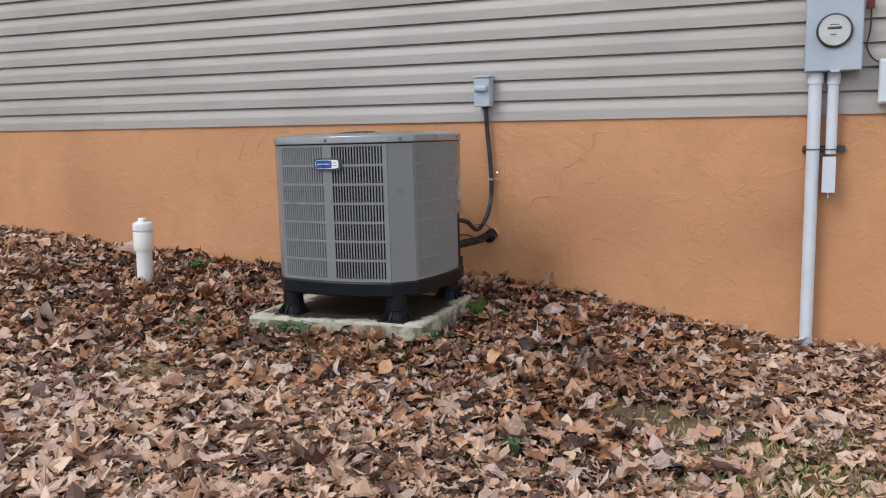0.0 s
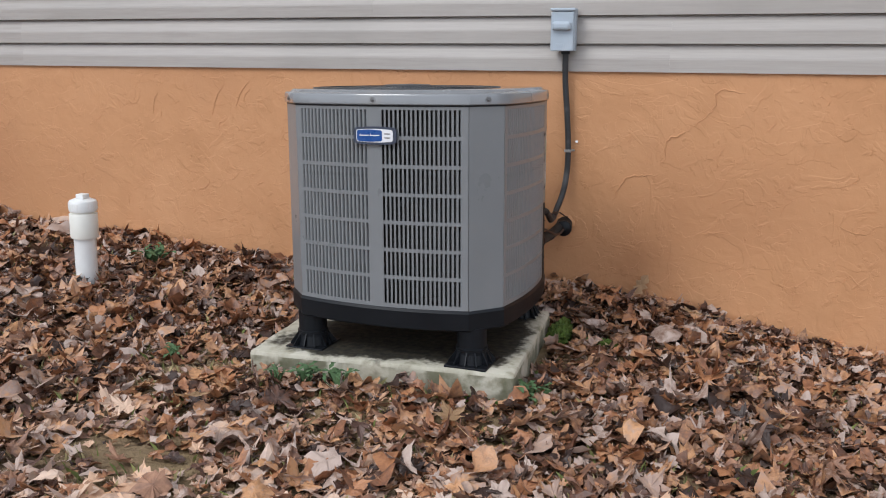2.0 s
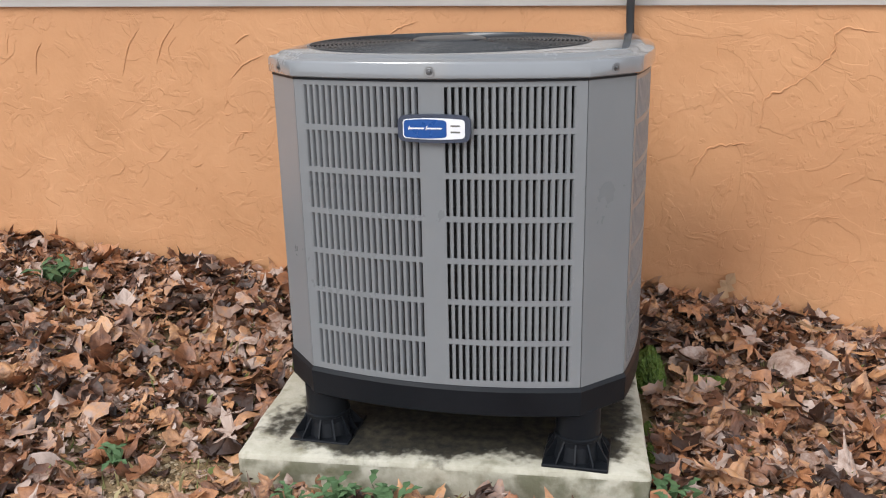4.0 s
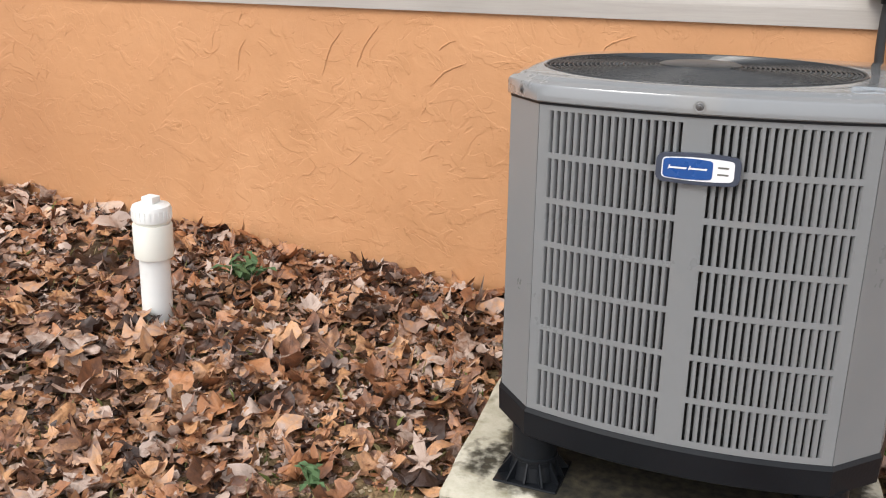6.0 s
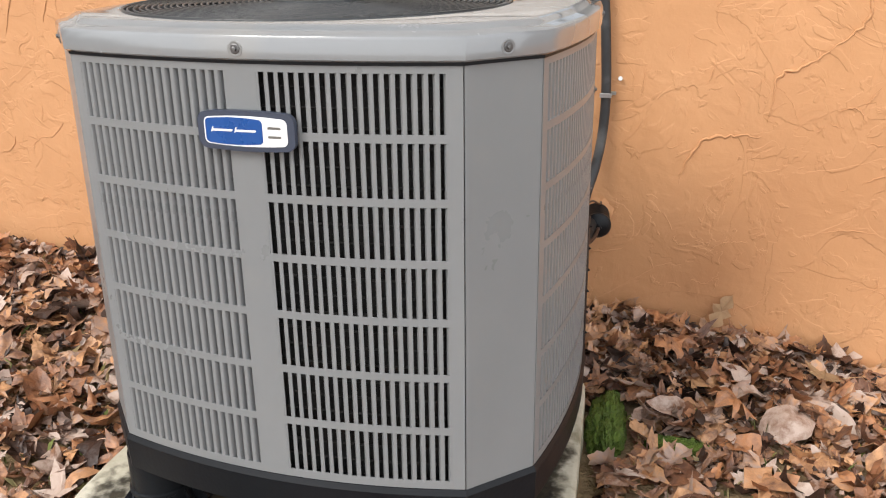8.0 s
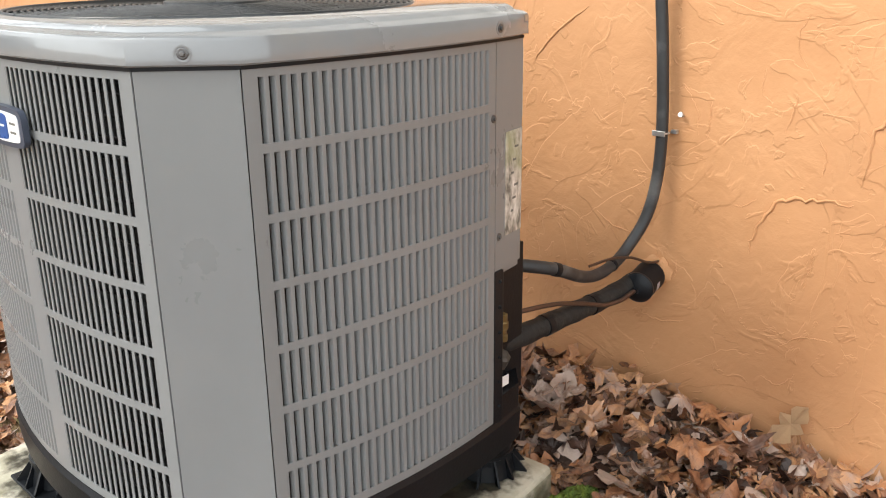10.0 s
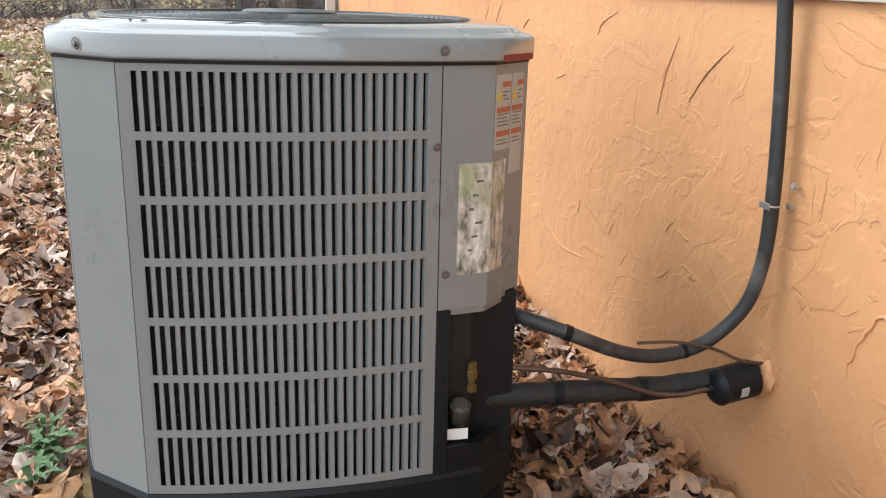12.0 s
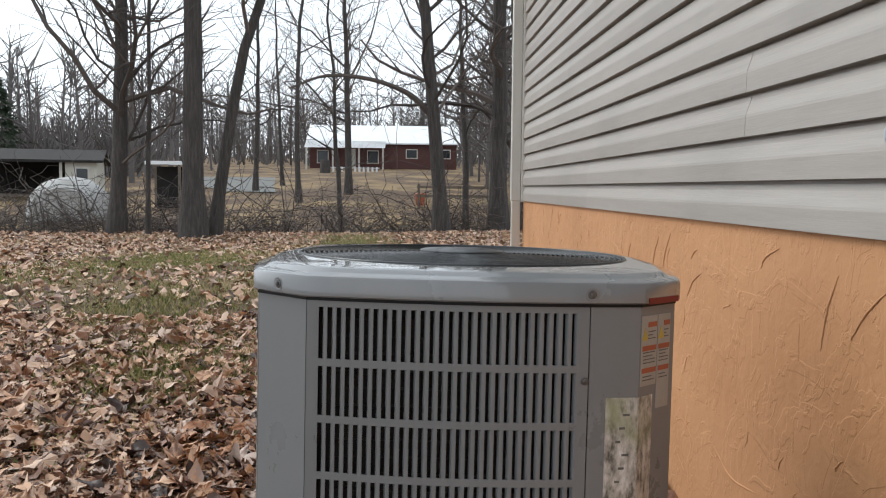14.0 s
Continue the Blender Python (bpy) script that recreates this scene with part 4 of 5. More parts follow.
part("hub", lathe([(0.021, -0.014), (0.021, 0.002)], 18, Matrix.Translation((0.006, -0.030, 0))), BLACK, disc)

# ---- electric meter and its conduits ----
meter = new("meter_box")
meter.matrix_basis = Matrix.Translation((3.124, -0.0235, 1.380))
tagged(meter, "grey electric meter box with a round glass meter", "electric meter")
part("body", boxed(-0.145, 0.145, -0.10, 0.0, 0.0, 0.50, 0.006), BOX, meter)
part("front_cover", boxed(-0.141, 0.141, -0.112, -0.1005, 0.004, 0.44, 0.005), BOX, meter)
part("latch", boxed(-0.012, 0.035, -0.118, -0.098, -0.006, 0.008, 0.002), GALV, meter, "small metal latch")
mr = Matrix.Translation((0.0, -0.112, 0.216)) @ Matrix.Rotation(radians(90), 4, "X")
ring = part("meter_ring", lathe([(0.092, -0.001), (0.092, 0.014), (0.088, 0.018), (0.078, 0.019)], 40, mr), STRUT, meter, "dark sealing ring", smooth=35)
part("dial", lathe([(0.076, 0.0192), (0.076, 0.030)], 36, mr), DIAL, ring, "pale meter face with a dark display")
part("glass", lathe([(0.080, 0.020), (0.079, 0.055), (0.072, 0.064), (0.03, 0.067), (0.002, 0.0675)], 36, mr), CLEAR, ring, smooth=40).visible_shadow = False
part("display", boxed(-0.035, 0.035, -0.1436, -0.142, 0.220, 0.234), INK, ring)
part("dial_bar", boxed(-0.026, 0.022, -0.1436, -0.142, 0.242, 0.247), FADED_INK, ring)
part("dial_bar", boxed(-0.020, 0.012, -0.1436, -0.142, 0.190, 0.197), FADED_INK, ring)
riser = part("service_conduit", lathe([(0.035, -0.40), (0.035, 1.316), (0.041, 1.318), (0.041, 1.373), (0.036, 1.381)], 24, Matrix.Translation((3.039, -0.062, 0))), PVC_GREY, smooth=40)
tagged(riser, "pale plastic conduit from meter box into the ground", "conduit")
second = part("short_conduit", lathe([(0.029, 0.93), (0.029, 1.310), (0.034, 1.312), (0.034, 1.375), (0.030, 1.381)], 24, Matrix.Translation((3.132, -0.058, 0))), PVC_GREY, smooth=40)
tagged(second, "short pale conduit ending in an access fitting", "conduit")
bm = boxed(-0.034, 0.034, -0.045, 0.03, -0.13, 0.13, 0.0)
bmesh.ops.bevel(bm, geom=[e for e in bm.edges if abs(e.verts[0].co.y - e.verts[1].co.y) > 0.05], offset=0.031, segments=6, affect="EDGES")
bmesh.ops.transform(bm, matrix=Matrix.Translation((3.126, -0.055, 0.815)), verts=bm.verts)
fit_ob = part("access_fitting", bm, PVC_GREY, second, "rounded conduit access fitting", smooth=35)
for z in (0.705, 0.925):
    part("screw", lathe([(0.005, 0), (0.005, 0.003)], 8, Matrix.Translation((3.126, -0.100, z)) @ Matrix.Rotation(radians(90), 4, "X")), STEEL, fit_ob)
strap = part("strut_channel", boxed(2.985, 3.205, -0.026, 0.0, 0.935, 0.975, 0.003), STRUT)
tagged(strap, "dark metal strut with pipe straps on the wall", "strut")
for x, r in ((3.039, 0.0385), (3.132, 0.0325)):
    bm = bmesh.new()
    tube([(x + r * math.cos(a), -0.060 + r * math.sin(a), 0.955) for a in np.linspace(0, 6.283, 24, endpoint=False)], 0.0035, 6, bm, closed=True)
    box(bm, x - r - 0.018, x - r, -0.045, -0.02, 0.944, 0.966, 0.002)
    part("pipe_strap", bm, STRUT, strap)
box2 = new("cable_box")
box2.matrix_basis = Matrix.Translation((3.440, -0.0235, 1.20))
tagged(box2, "small pale cable box beside the meter", "electrical box")
part("body", boxed(-0.085, 0.085, -0.06, 0.0, 0.0, 0.24, 0.008), PVC_GREY, box2)
part("cover", boxed(-0.08, 0.08, -0.068, -0.0605, 0.008, 0.232, 0.004), PVC_GREY, box2)
lead = part("cable", tube(glide([(3.300, -0.035, 1.85), (3.305, -0.035, 1.62), (3.290, -0.035, 1.52), (3.320, -0.035, 1.45), (3.365, -0.04, 1.42)], 6), 0.0045, 6), COPPER)
tagged(lead, "thin brown cable down to the cable box", "cable")
seal = part("red_tag", boxed(3.282, 3.320, -0.05, -0.0245, 1.712, 1.76, 0.003), RED)
tagged(seal, "small red plastic tag on the siding", "tag")

# ---- sewer cleanout ----
cl = new("cleanout_pipe")
cl.matrix_basis = Matrix.Translation((-1.192, -0.725, 0.010)) @ Matrix.Rotation(radians(1.4), 4, "Y")
tagged(cl, "white plastic sewer cleanout pipe with screw cap", "pipe")
part("pipe", lathe([(0.053, -0.25), (0.053, 0.34)], 32), PVC, cl, smooth=40)
part("coupling", lathe([(0.053, 0.312), (0.0655, 0.314), (0.067, 0.324), (0.067, 0.432), (0.065, 0.436), (0.056, 0.437), (0.056, 0.449)], 32), PVC_AGED, cl, "yellowed coupling", smooth=40)
cap = part("screw_cap", lathe([(0.064, 0.447), (0.0665, 0.449), (0.0665, 0.492), (0.063, 0.500), (0.047, 0.505), (0.043, 0.508), (0.01, 0.509)], 32), PVC, cl, smooth=35)
part("square_nut", boxed(-0.023, 0.023, -0.023, 0.023, 0.508, 0.532, 0.004), PVC, cap)
bm = bmesh.new()
for k in range(24):
    a = 2 * math.pi * k / 24
    box(bm, 0.0655, 0.0682, -0.003, 0.003, 0.456, 0.488, 0.0, Matrix.Rotation(a, 4, "Z"))
part("grip_ribs", bm, PVC, cap)

# ---- fallen leaves, grass and small plants ----
rng = np.random.default_rng(7)


def maple(depth, seed):
    """The outline of a leaf with five pointed lobes, tip towards +y, about one long."""
    r = np.random.default_rng(seed)
    pts = [(0.0, -0.34)]
    lobes = ((-38, 0.36), (18, 0.50), (90, 0.60), (162, 0.50), (218, 0.36))
    for i, (a, far) in enumerate(lobes):
        far *= r.uniform(0.88, 1.1)
        for da, k in ((-17, 0.70), (-8, 0.72), (0, 1.0), (8, 0.74), (17, 0.70)):
            q = radians(a + da * (1.0 if far > 0.4 else 0.8) + r.normal(0, 2))
            pts.append((far * k * math.cos(q), far * k * math.sin(q)))
        if i < 4:
            q = radians((a + lobes[i + 1][0]) / 2)
            pts.append((depth * 0.5 * math.cos(q), depth * 0.5 * math.sin(q)))
    return np.array(pts)


def oak(wide, depth, lobes, seed):
    """The outline of a long leaf with rounded lobes down both sides; depth: how far the notches cut in."""
    r = np.random.default_rng(seed)
    side = []
    for i in range(lobes * 3):
        t = (i + 1) / (lobes * 3 + 0.5)
        w = wide * math.sin(math.pi * (0.12 + 0.8 * t)) * (1 - depth if i % 3 == 2 else 1.0 if i % 3 == 1 else 0.86) * r.uniform(0.9, 1.1)
        side.append((w * 0.5, t - 0.5))
    return np.array([(0.0, -0.52)] + side + [(0.0, 0.52)] + [(-x * r.uniform(0.85, 1.1), y + 0.02) for x, y in reversed(side)])


OUTLINES = [maple(0.42, 1), maple(0.5, 2), maple(0.36, 3), oak(0.62, 0.55, 3, 4), oak(0.7, 0.66, 3, 5), oak(0.55, 0.4, 4, 6), oak(0.5, 0.12, 2, 7), oak(0.66, 0.08, 2, 8), maple(0.6, 9)]


def scatter_leaves(name, xs, ys, zs, size, tilt, curl, mat, label, fine=False, far=False):
    """Many leaves as one mesh; each is a curled fan of small faces; far: with half the outline's points."""
    V, F, base = [], [], 0
    kinds = rng.integers(0, len(OUTLINES), len(xs))
    for k, o in enumerate(OUTLINES):
        o = o[::2] if far else o
        sel = np.nonzero(kinds == k)[0]
        if not len(sel):
            continue
        m, n = len(sel), len(o)
        s = size[sel][:, None]
        stretch = rng.uniform(0.75, 1.25, (m, 1))
        ox = np.tile(o[:, 0], (m, 1)) * stretch + rng.normal(0, 0.014, (m, n))
        oy = np.tile(o[:, 1], (m, 1)) + rng.normal(0, 0.014, (m, n))
        inner = [ox * 0.5, oy * 0.5] if fine else None
        px = np.concatenate([np.zeros((m, 1)), ox] + ([inner[0]] if fine else []), 1) * s
        py = np.concatenate([np.zeros((m, 1)), oy] + ([inner[1]] if fine else []), 1) * s
        c1, c2, ph = rng.normal(0, curl, (m, 1)), rng.normal(curl * 0.7, curl, (m, 1)), rng.uniform(0, 6.28, (m, 1))
        fx, fy = px * np.cos(ph) + py * np.sin(ph), py * np.cos(ph) - px * np.sin(ph)
        pz = (c1 * fx ** 2 + c2 * fy ** 2) / s + rng.normal(0, 0.022, px.shape) * s + rng.normal(0.10, 0.22, (m, 1)) * np.abs(px)
        if fine:
            pz += 0.05 * s * np.sin(9.0 * fx / s + 3 * ph) + 0.03 * s * np.sin(14.0 * fy / s + 5 * ph)
        yaw = rng.uniform(0, 6.283, (m, 1))
        tx, ty = rng.normal(0, 1, (m, 1)) * tilt[sel][:, None], rng.normal(0, 1, (m, 1)) * tilt[sel][:, None]
        y1, z1 = py * np.cos(tx) - pz * np.sin(tx), py * np.sin(tx) + pz * np.cos(tx)
        x2, z2 = px * np.cos(ty) + z1 * np.sin(ty), -px * np.sin(ty) + z1 * np.cos(ty)
        X = x2 * np.cos(yaw) - y1 * np.sin(yaw) + xs[sel][:, None]
        Y = x2 * np.sin(yaw) + y1 * np.cos(yaw) + ys[sel][:, None]
        Z = z2 - np.minimum(z2.min(1, keepdims=True), 0) * 0.75 + zs[sel][:, None]
        V.append(np.stack((X, Y, Z), -1).reshape(-1, 3))
        i = np.arange(1, n + 1)
        j = np.roll(i, -1)
        if fine:
            tri = np.concatenate((np.stack((np.zeros(n, int), i + n, j + n), -1), np.stack((i + n, i, j), -1), np.stack((i + n, j, j + n), -1)))
        else:
            tri = np.stack((np.zeros(n, int), i, j), -1)
        each = 1 + n * (2 if fine else 1)
        F.append((tri[None] + (base + np.arange(m) * each)[:, None, None]).reshape(-1, 3))
        base += m * each
    V, F = np.concatenate(V), np.concatenate(F)
    return mesh_of(name, V, F, mat, label, fine)


def mesh_of(name, V, F, mat, label, smooth=False):
    me = bpy.data.meshes.new(name)
    me.vertices.add(len(V))
    me.vertices.foreach_set("co", np.asarray(V, np.float32).ravel())
    k = F.shape[1]
    me.loops.add(F.size)
    me.loops.foreach_set("vertex_index", F.astype(np.int32).ravel())
    me.polygons.add(len(F))
    me.polygons.foreach_set("loop_start", np.arange(0, F.size, k, dtype=np.int32))
    me.materials.append(mat)
    me.polygons.foreach_set("use_smooth", np.full(len(F), smooth))
    me.update()
    me.validate()
    return tagged(new(name, me), label, name.replace("_", " "), kind="stuff")


def patch(x, y, spots):
    """How much a place lies in one of the bare or grassy spots: (x, y, radius x, radius y)."""
    v = np.zeros_like(x)
    for cx, cy, rx, ry in spots:
        v = np.maximum(v, np.exp(-(((x - cx) / rx) ** 2 + ((y - cy) / ry) ** 2)))
    return v


GRASSY = ((3.3, -2.0, 0.75, 0.55), (4.2, -1.6, 0.8, 0.6), (-2.7, -2.45, 0.9, 0.5), (-4.4, -3.1, 1.3, 0.6), (-3.6, -1.5, 0.6, 0.3), (-6.5, -1.8, 2.5, 0.7), (-9, -4, 2.5, 1.2), (-14, -2, 4, 0.8), (-5, -5.5, 2.0, 1.0))
BARE = ((-0.13, -1.42, 0.25, 0.17), (2.5, -1.55, 0.45, 0.22), (0.1, -2.1, 0.4, 0.2), (-1.75, -0.35, 0.22, 0.12))


def on_slab(x, y):
    return (x > 0.06) & (x < 1.19) & (y > -1.42 + 0.035 * x) & (y < -0.49)


def leaf_field(n, x0, x1, y0, y1, keep, lift):
    x, y = rng.uniform(x0, x1, n), rng.uniform(y0, y1, n)
    ok = rng.random(n) > keep(x, y)
    ok &= ~on_slab(x, y)
    ok &= ~((np.hypot((x - 1.21) / 0.07, (y + 0.56) / 0.15) < 1) | (np.hypot((x - 1.38) / 0.09, (y + 0.60) / 0.04) < 1))
    ok &= ~((np.hypot(x + 1.172, y + 0.72) < 0.075))
    ok &= ~((y > -0.02) & (x > WALL_L - 0.05))
    x, y = x[ok], y[ok]
    z = ground_z(x, y) + rng.random(len(x)) ** 1.5 * lift(x, y)
    return x, y, z


def near_keep(x, y):
    return 0.92 * np.clip(0.6 * patch(x, y, GRASSY) + patch(x, y, BARE) * 1.15, 0, 1)


def near_lift(x, y):
    drift = np.exp(y / 0.28) + 0.8 * np.exp(-((y + 0.3) / 0.25) ** 2) * np.exp(-((x - 0.5) / 0.9) ** 2)
    return 0.026 + 0.018 * drift


x, y, z = leaf_field(50000, -4.2, 4.6, -5.2, -0.02, near_keep, near_lift)
soft_edge = np.random.default_rng(3).normal(0, 0.3, (2, len(x)))
close = (x + soft_edge[0] > -2.3) & (x + soft_edge[0] < 2.7) & (y + soft_edge[1] > -2.05)
for nm, w, fine, mat, text in (("leaf_litter", close, True, LEAF, "deep litter of curled brown oak and maple leaves"), ("yard_litter", ~close, False, LAWN_LEAF, "litter of brown oak and maple leaves over the yard")):
    k = int(w.sum())
    scatter_leaves(nm, x[w], y[w], z[w], rng.gamma(6, 0.0132 if fine else 0.0118, k).clip(0.03, 0.17), np.full(k, 0.26), 0.75, mat, text, fine)
x, y, z = leaf_field(17000, -2.3, 3.6, -3.2, -0.02, near_keep, lambda x, y: 0.03 + 0 * x)
scatter_leaves("leaf_scraps", x, y, z, rng.uniform(0.018, 0.05, len(x)), np.full(len(x), 0.3), 0.7, LEAF, "small broken scraps of brown leaves in the litter", False, True)
x, y, z = leaf_field(2400, -1.6, 2.6, -0.34, -0.03, lambda x, y: 0 * x, lambda x, y: 0.022 + 0.075 * np.exp(-((x - 1.05) / 0.35) ** 2))
scatter_leaves("leaf_drift", x, y, z, rng.gamma(9, 0.0085, len(x)).clip(0.04, 0.12), np.full(len(x), 0.26), 0.75, LEAF, "curled leaves drifted against the stucco wall", True)
x, y, z = leaf_field(34000, -22, -4.2, -13, 4.5, lambda x, y: 0.9 * np.clip(patch(x, y, GRASSY), 0, 1), lambda x, y: 0.02 + 0 * x)
scatter_leaves("lawn_leaves", x, y, z, rng.gamma(8, 0.012, len(x)).clip(0.04, 0.17), np.full(len(x), 0.3), 0.8, LAWN_LEAF, "dry leaves strewn over the winter lawn", False, True)
x, y, z = leaf_field(5000, -12, 8, -13, -5.6, lambda x, y: 0.3 + 0 * x, lambda x, y: 0.02 + 0 * x)
scatter_leaves("yard_leaves", x, y, z, rng.gamma(8, 0.0105, len(x)).clip(0.04, 0.16), np.full(len(x), 0.3), 0.6, LEAF, "dry leaves strewn over the yard", False, True)


def blades(name, x, y, height, mat, label, width=0.0035):
    m = len(x)
    z = ground_z(x, y)
    a, lean = rng.uniform(0, 6.283, m), rng.uniform(0.1, 0.9, m) * height
    b = rng.uniform(0, 6.283, m)
    dx, dy = np.cos(a) * width, np.sin(a) * width
    P = [np.stack((x - dx, y - dy, z - 0.01), -1), np.stack((x + dx, y + dy, z - 0.01), -1),
         np.stack((x + 0.35 * lean * np.cos(b) + dx * .7, y + 0.35 * lean * np.sin(b) + dy * .7, z + 0.6 * height), -1),
         np.stack((x + lean * np.cos(b), y + lean * np.sin(b), z + height * 0.95), -1)]
    V = np.stack(P, 1).reshape(-1, 3)
    i = np.arange(m)[:, None] * 4
    F = np.concatenate((i + np.array([[0, 1, 2]]), i + np.array([[0, 2, 3]])))
    return mesh_of(name, V, F, mat, label)


gxs, gys = [], []
for cx, cy, rx, ry in GRASSY:
    k = int(4200 * max(1, min(5, rx * ry)))
    gxs.append(rng.normal(cx, rx * 0.6, k))
    gys.append(rng.normal(cy, ry * 0.6, k))
gxs.append(rng.uniform(-4, 4.5, 9000))
gys.append(rng.uniform(-5, -0.1, 9000))
gxs.append(rng.uniform(-20, -4, 16000))
gys.append(rng.uniform(-11, 2, 16000))
x, y = np.concatenate(gxs), np.concatenate(gys)
ok = ~on_slab(x, y) & ~((y > -0.02) & (x > WALL_L))
blades("grass", x[ok], y[ok], rng.uniform(0.015, 0.06, ok.sum()), GRASS, "thin green and straw-coloured winter grass")

# gravelly bare earth beside the slab
m = 900
px, py = rng.normal(-0.15, 0.17, m), rng.normal(-1.48, 0.13, m)
ok = ~on_slab(px, py) & (px < 0.1)
px, py = px[ok], py[ok]
pz, ps = ground_z(px, py), rng.uniform(0.003, 0.012, len(px))
octa = np.array(((1, 0, 0), (0, 1, 0), (-1, 0, 0), (0, -1, 0), (0, 0, 0.6), (0, 0, -0.6)))
of = np.array(((0, 1, 4), (1, 2, 4), (2, 3, 4), (3, 0, 4), (1, 0, 5), (2, 1, 5), (3, 2, 5), (0, 3, 5)))
V = (octa[None] * (1 + rng.normal(0, 0.2, (len(px), 6, 3))) * ps[:, None, None] + np.stack((px, py, pz + ps * 0.3), -1)[:, None]).reshape(-1, 3)
F = (of[None] + (np.arange(len(px)) * 6)[:, None, None]).reshape(-1, 3)
mesh_of("gravel", V, F, PEBBLE, "small tan pebbles in bare earth")


def moss_clump(x, y, rx, ry, h, seed):
    bm = bmesh.new()
    bmesh.ops.create_icosphere(bm, subdivisions=5, radius=1)
    for v in bm.verts:
        k = 1 + 0.25 * noise.noise(v.co * 2 + Vector((seed, 0, 0))) + 0.14 * noise.noise(v.co * 7) + 0.12 * noise.noise(v.co * 18) + 0.07 * noise.noise(v.co * 45)
        v.co = Vector((x + v.co.x * rx * k, y + v.co.y * ry * k, float(ground_z(x, y)) + v.co.z * h * k))
    return tagged(part("moss", bm, MOSS, smooth=70), "bright green moss cushion beside the concrete slab", "moss", "moss by the slab")


moss_clump(1.195, -0.56, 0.05, 0.15, 0.066, 1)
moss_clump(1.37, -0.60, 0.09, 0.035, 0.03, 2)
moss_clump(1.185, -0.95, 0.018, 0.12, 0.02, 3)
moss_clump(1.02, -1.40, 0.13, 0.02, 0.02, 4)


def weed(x, y, n, size, seed, up=0.5):
    r = np.random.default_rng(seed)
    bm = bmesh.new()
    z = float(ground_z(x, y)) + 0.05
    root = bm.verts.new((x, y, z - 0.05))
    for k in range(n):
        a, e, s = r.uniform(0, 6.28), r.uniform(0.1, up), size * r.uniform(0.6, 1.2)
        d, w = Vector((math.cos(a), math.sin(a), e)), Vector((-math.sin(a), math.cos(a), 0))
        o = Vector((x, y, z)) + Vector((r.normal(0, size * .4), r.normal(0, size * .4), r.uniform(0, 0.03)))
        vs = [o, o + d * s * 0.35 + w * s * 0.16, o + d * s * 0.5 + w * s * 0.08, o + d * s * 0.7 + w * s * 0.17, o + d * s - Vector((0, 0, s * 0.2)),
              o + d * s * 0.7 - w * s * 0.17, o + d * s * 0.5 - w * s * 0.08, o + d * s * 0.35 - w * s * 0.16]
        ring = [bm.verts.new(v) for v in vs]
        bm.faces.new(ring)
        bm.faces.new((root, ring[0], ring[1]))
    return tagged(part("weed", bm, WEED), "small green weed among fallen leaves", "weed", "weeds in the leaves")


for i, (wx, wy, n, s) in enumerate(((-1.06, -0.345, 22, 0.085), (0.42, -1.50, 14, 0.06), (0.55, -1.49, 12, 0.06), (1.22, -1.28, 14, 0.06), (-0.25, -1.36, 10, 0.05), (2.5, -2.9, 12, 0.05), (0.30, -1.51, 10, 0.05), (2.0, -2.3, 10, 0.05))):
    weed(wx, wy, n, s, i)


def single_leaf(x, y, z, size, turn, kind, label, mat=TAN_LEAF):
    """One leaf that can be told apart: lobed, curled, with thickness and a stalk."""
    o = OUTLINES[kind] * size
    bm = bmesh.new()
    c = bm.verts.new((0, 0, 0.004))
    ring = [bm.verts.new((px, py, 1.8 * (px * px) / size * 0.3 + 0.5 * abs(py) ** 2 / size)) for px, py in o]
    for i in range(len(ring)):
        bm.faces.new((c, ring[i], ring[(i + 1) % len(ring)]))
    bmesh.ops.solidify(bm, geom=bm.faces[:], thickness=0.0008)
    tube([(0, -0.45 * size, 0.0), (0.01 * size, -0.8 * size, 0.004), (0.05 * size, -1.1 * size, 0.006)], 0.0011, 5, bm)
    ob = part("dry_leaf", bm, mat)
    ob.matrix_basis = Matrix.Translation((x, y, z)) @ turn
    return tagged(ob, label, "leaf", "single leaves")


R = Matrix.Rotation
single_leaf(1.49, -0.03, 0.135, 0.11, R(radians(20), 4, "Z") @ R(radians(70), 4, "X") @ R(radians(-35), 4, "Z"), 3, "tan leaf standing upright against the stucco wall")
single_leaf(1.02, -1.62, 0.035, 0.14, R(radians(40), 4, "Z") @ R(radians(8), 4, "X"), 0, "large pale tan maple leaf lying on the litter")
single_leaf(0.1, -1.75, 0.035, 0.15, R(radians(200), 4, "Z") @ R(radians(10), 4, "X"), 2, "pale oak leaf lying on the litter")
single_leaf(1.75, -0.30, 0.09, 0.13, R(radians(120), 4, "Z") @ R(radians(12), 4, "X"), 0, "large orange-brown maple leaf near the wall")

# a black drain pipe on the lawn beyond the unit
dp = part("drain_pipe", tube(glide([(-3.3, -1.66, 0.235), (-4.1, -1.56, 0.27), (-4.8, -1.44, 0.31), (-5.6, -1.32, 0.36)], 10), 0.062, 18), BLACK, smooth=50)
tagged(dp, "black plastic drain pipe lying on the lawn", "pipe")


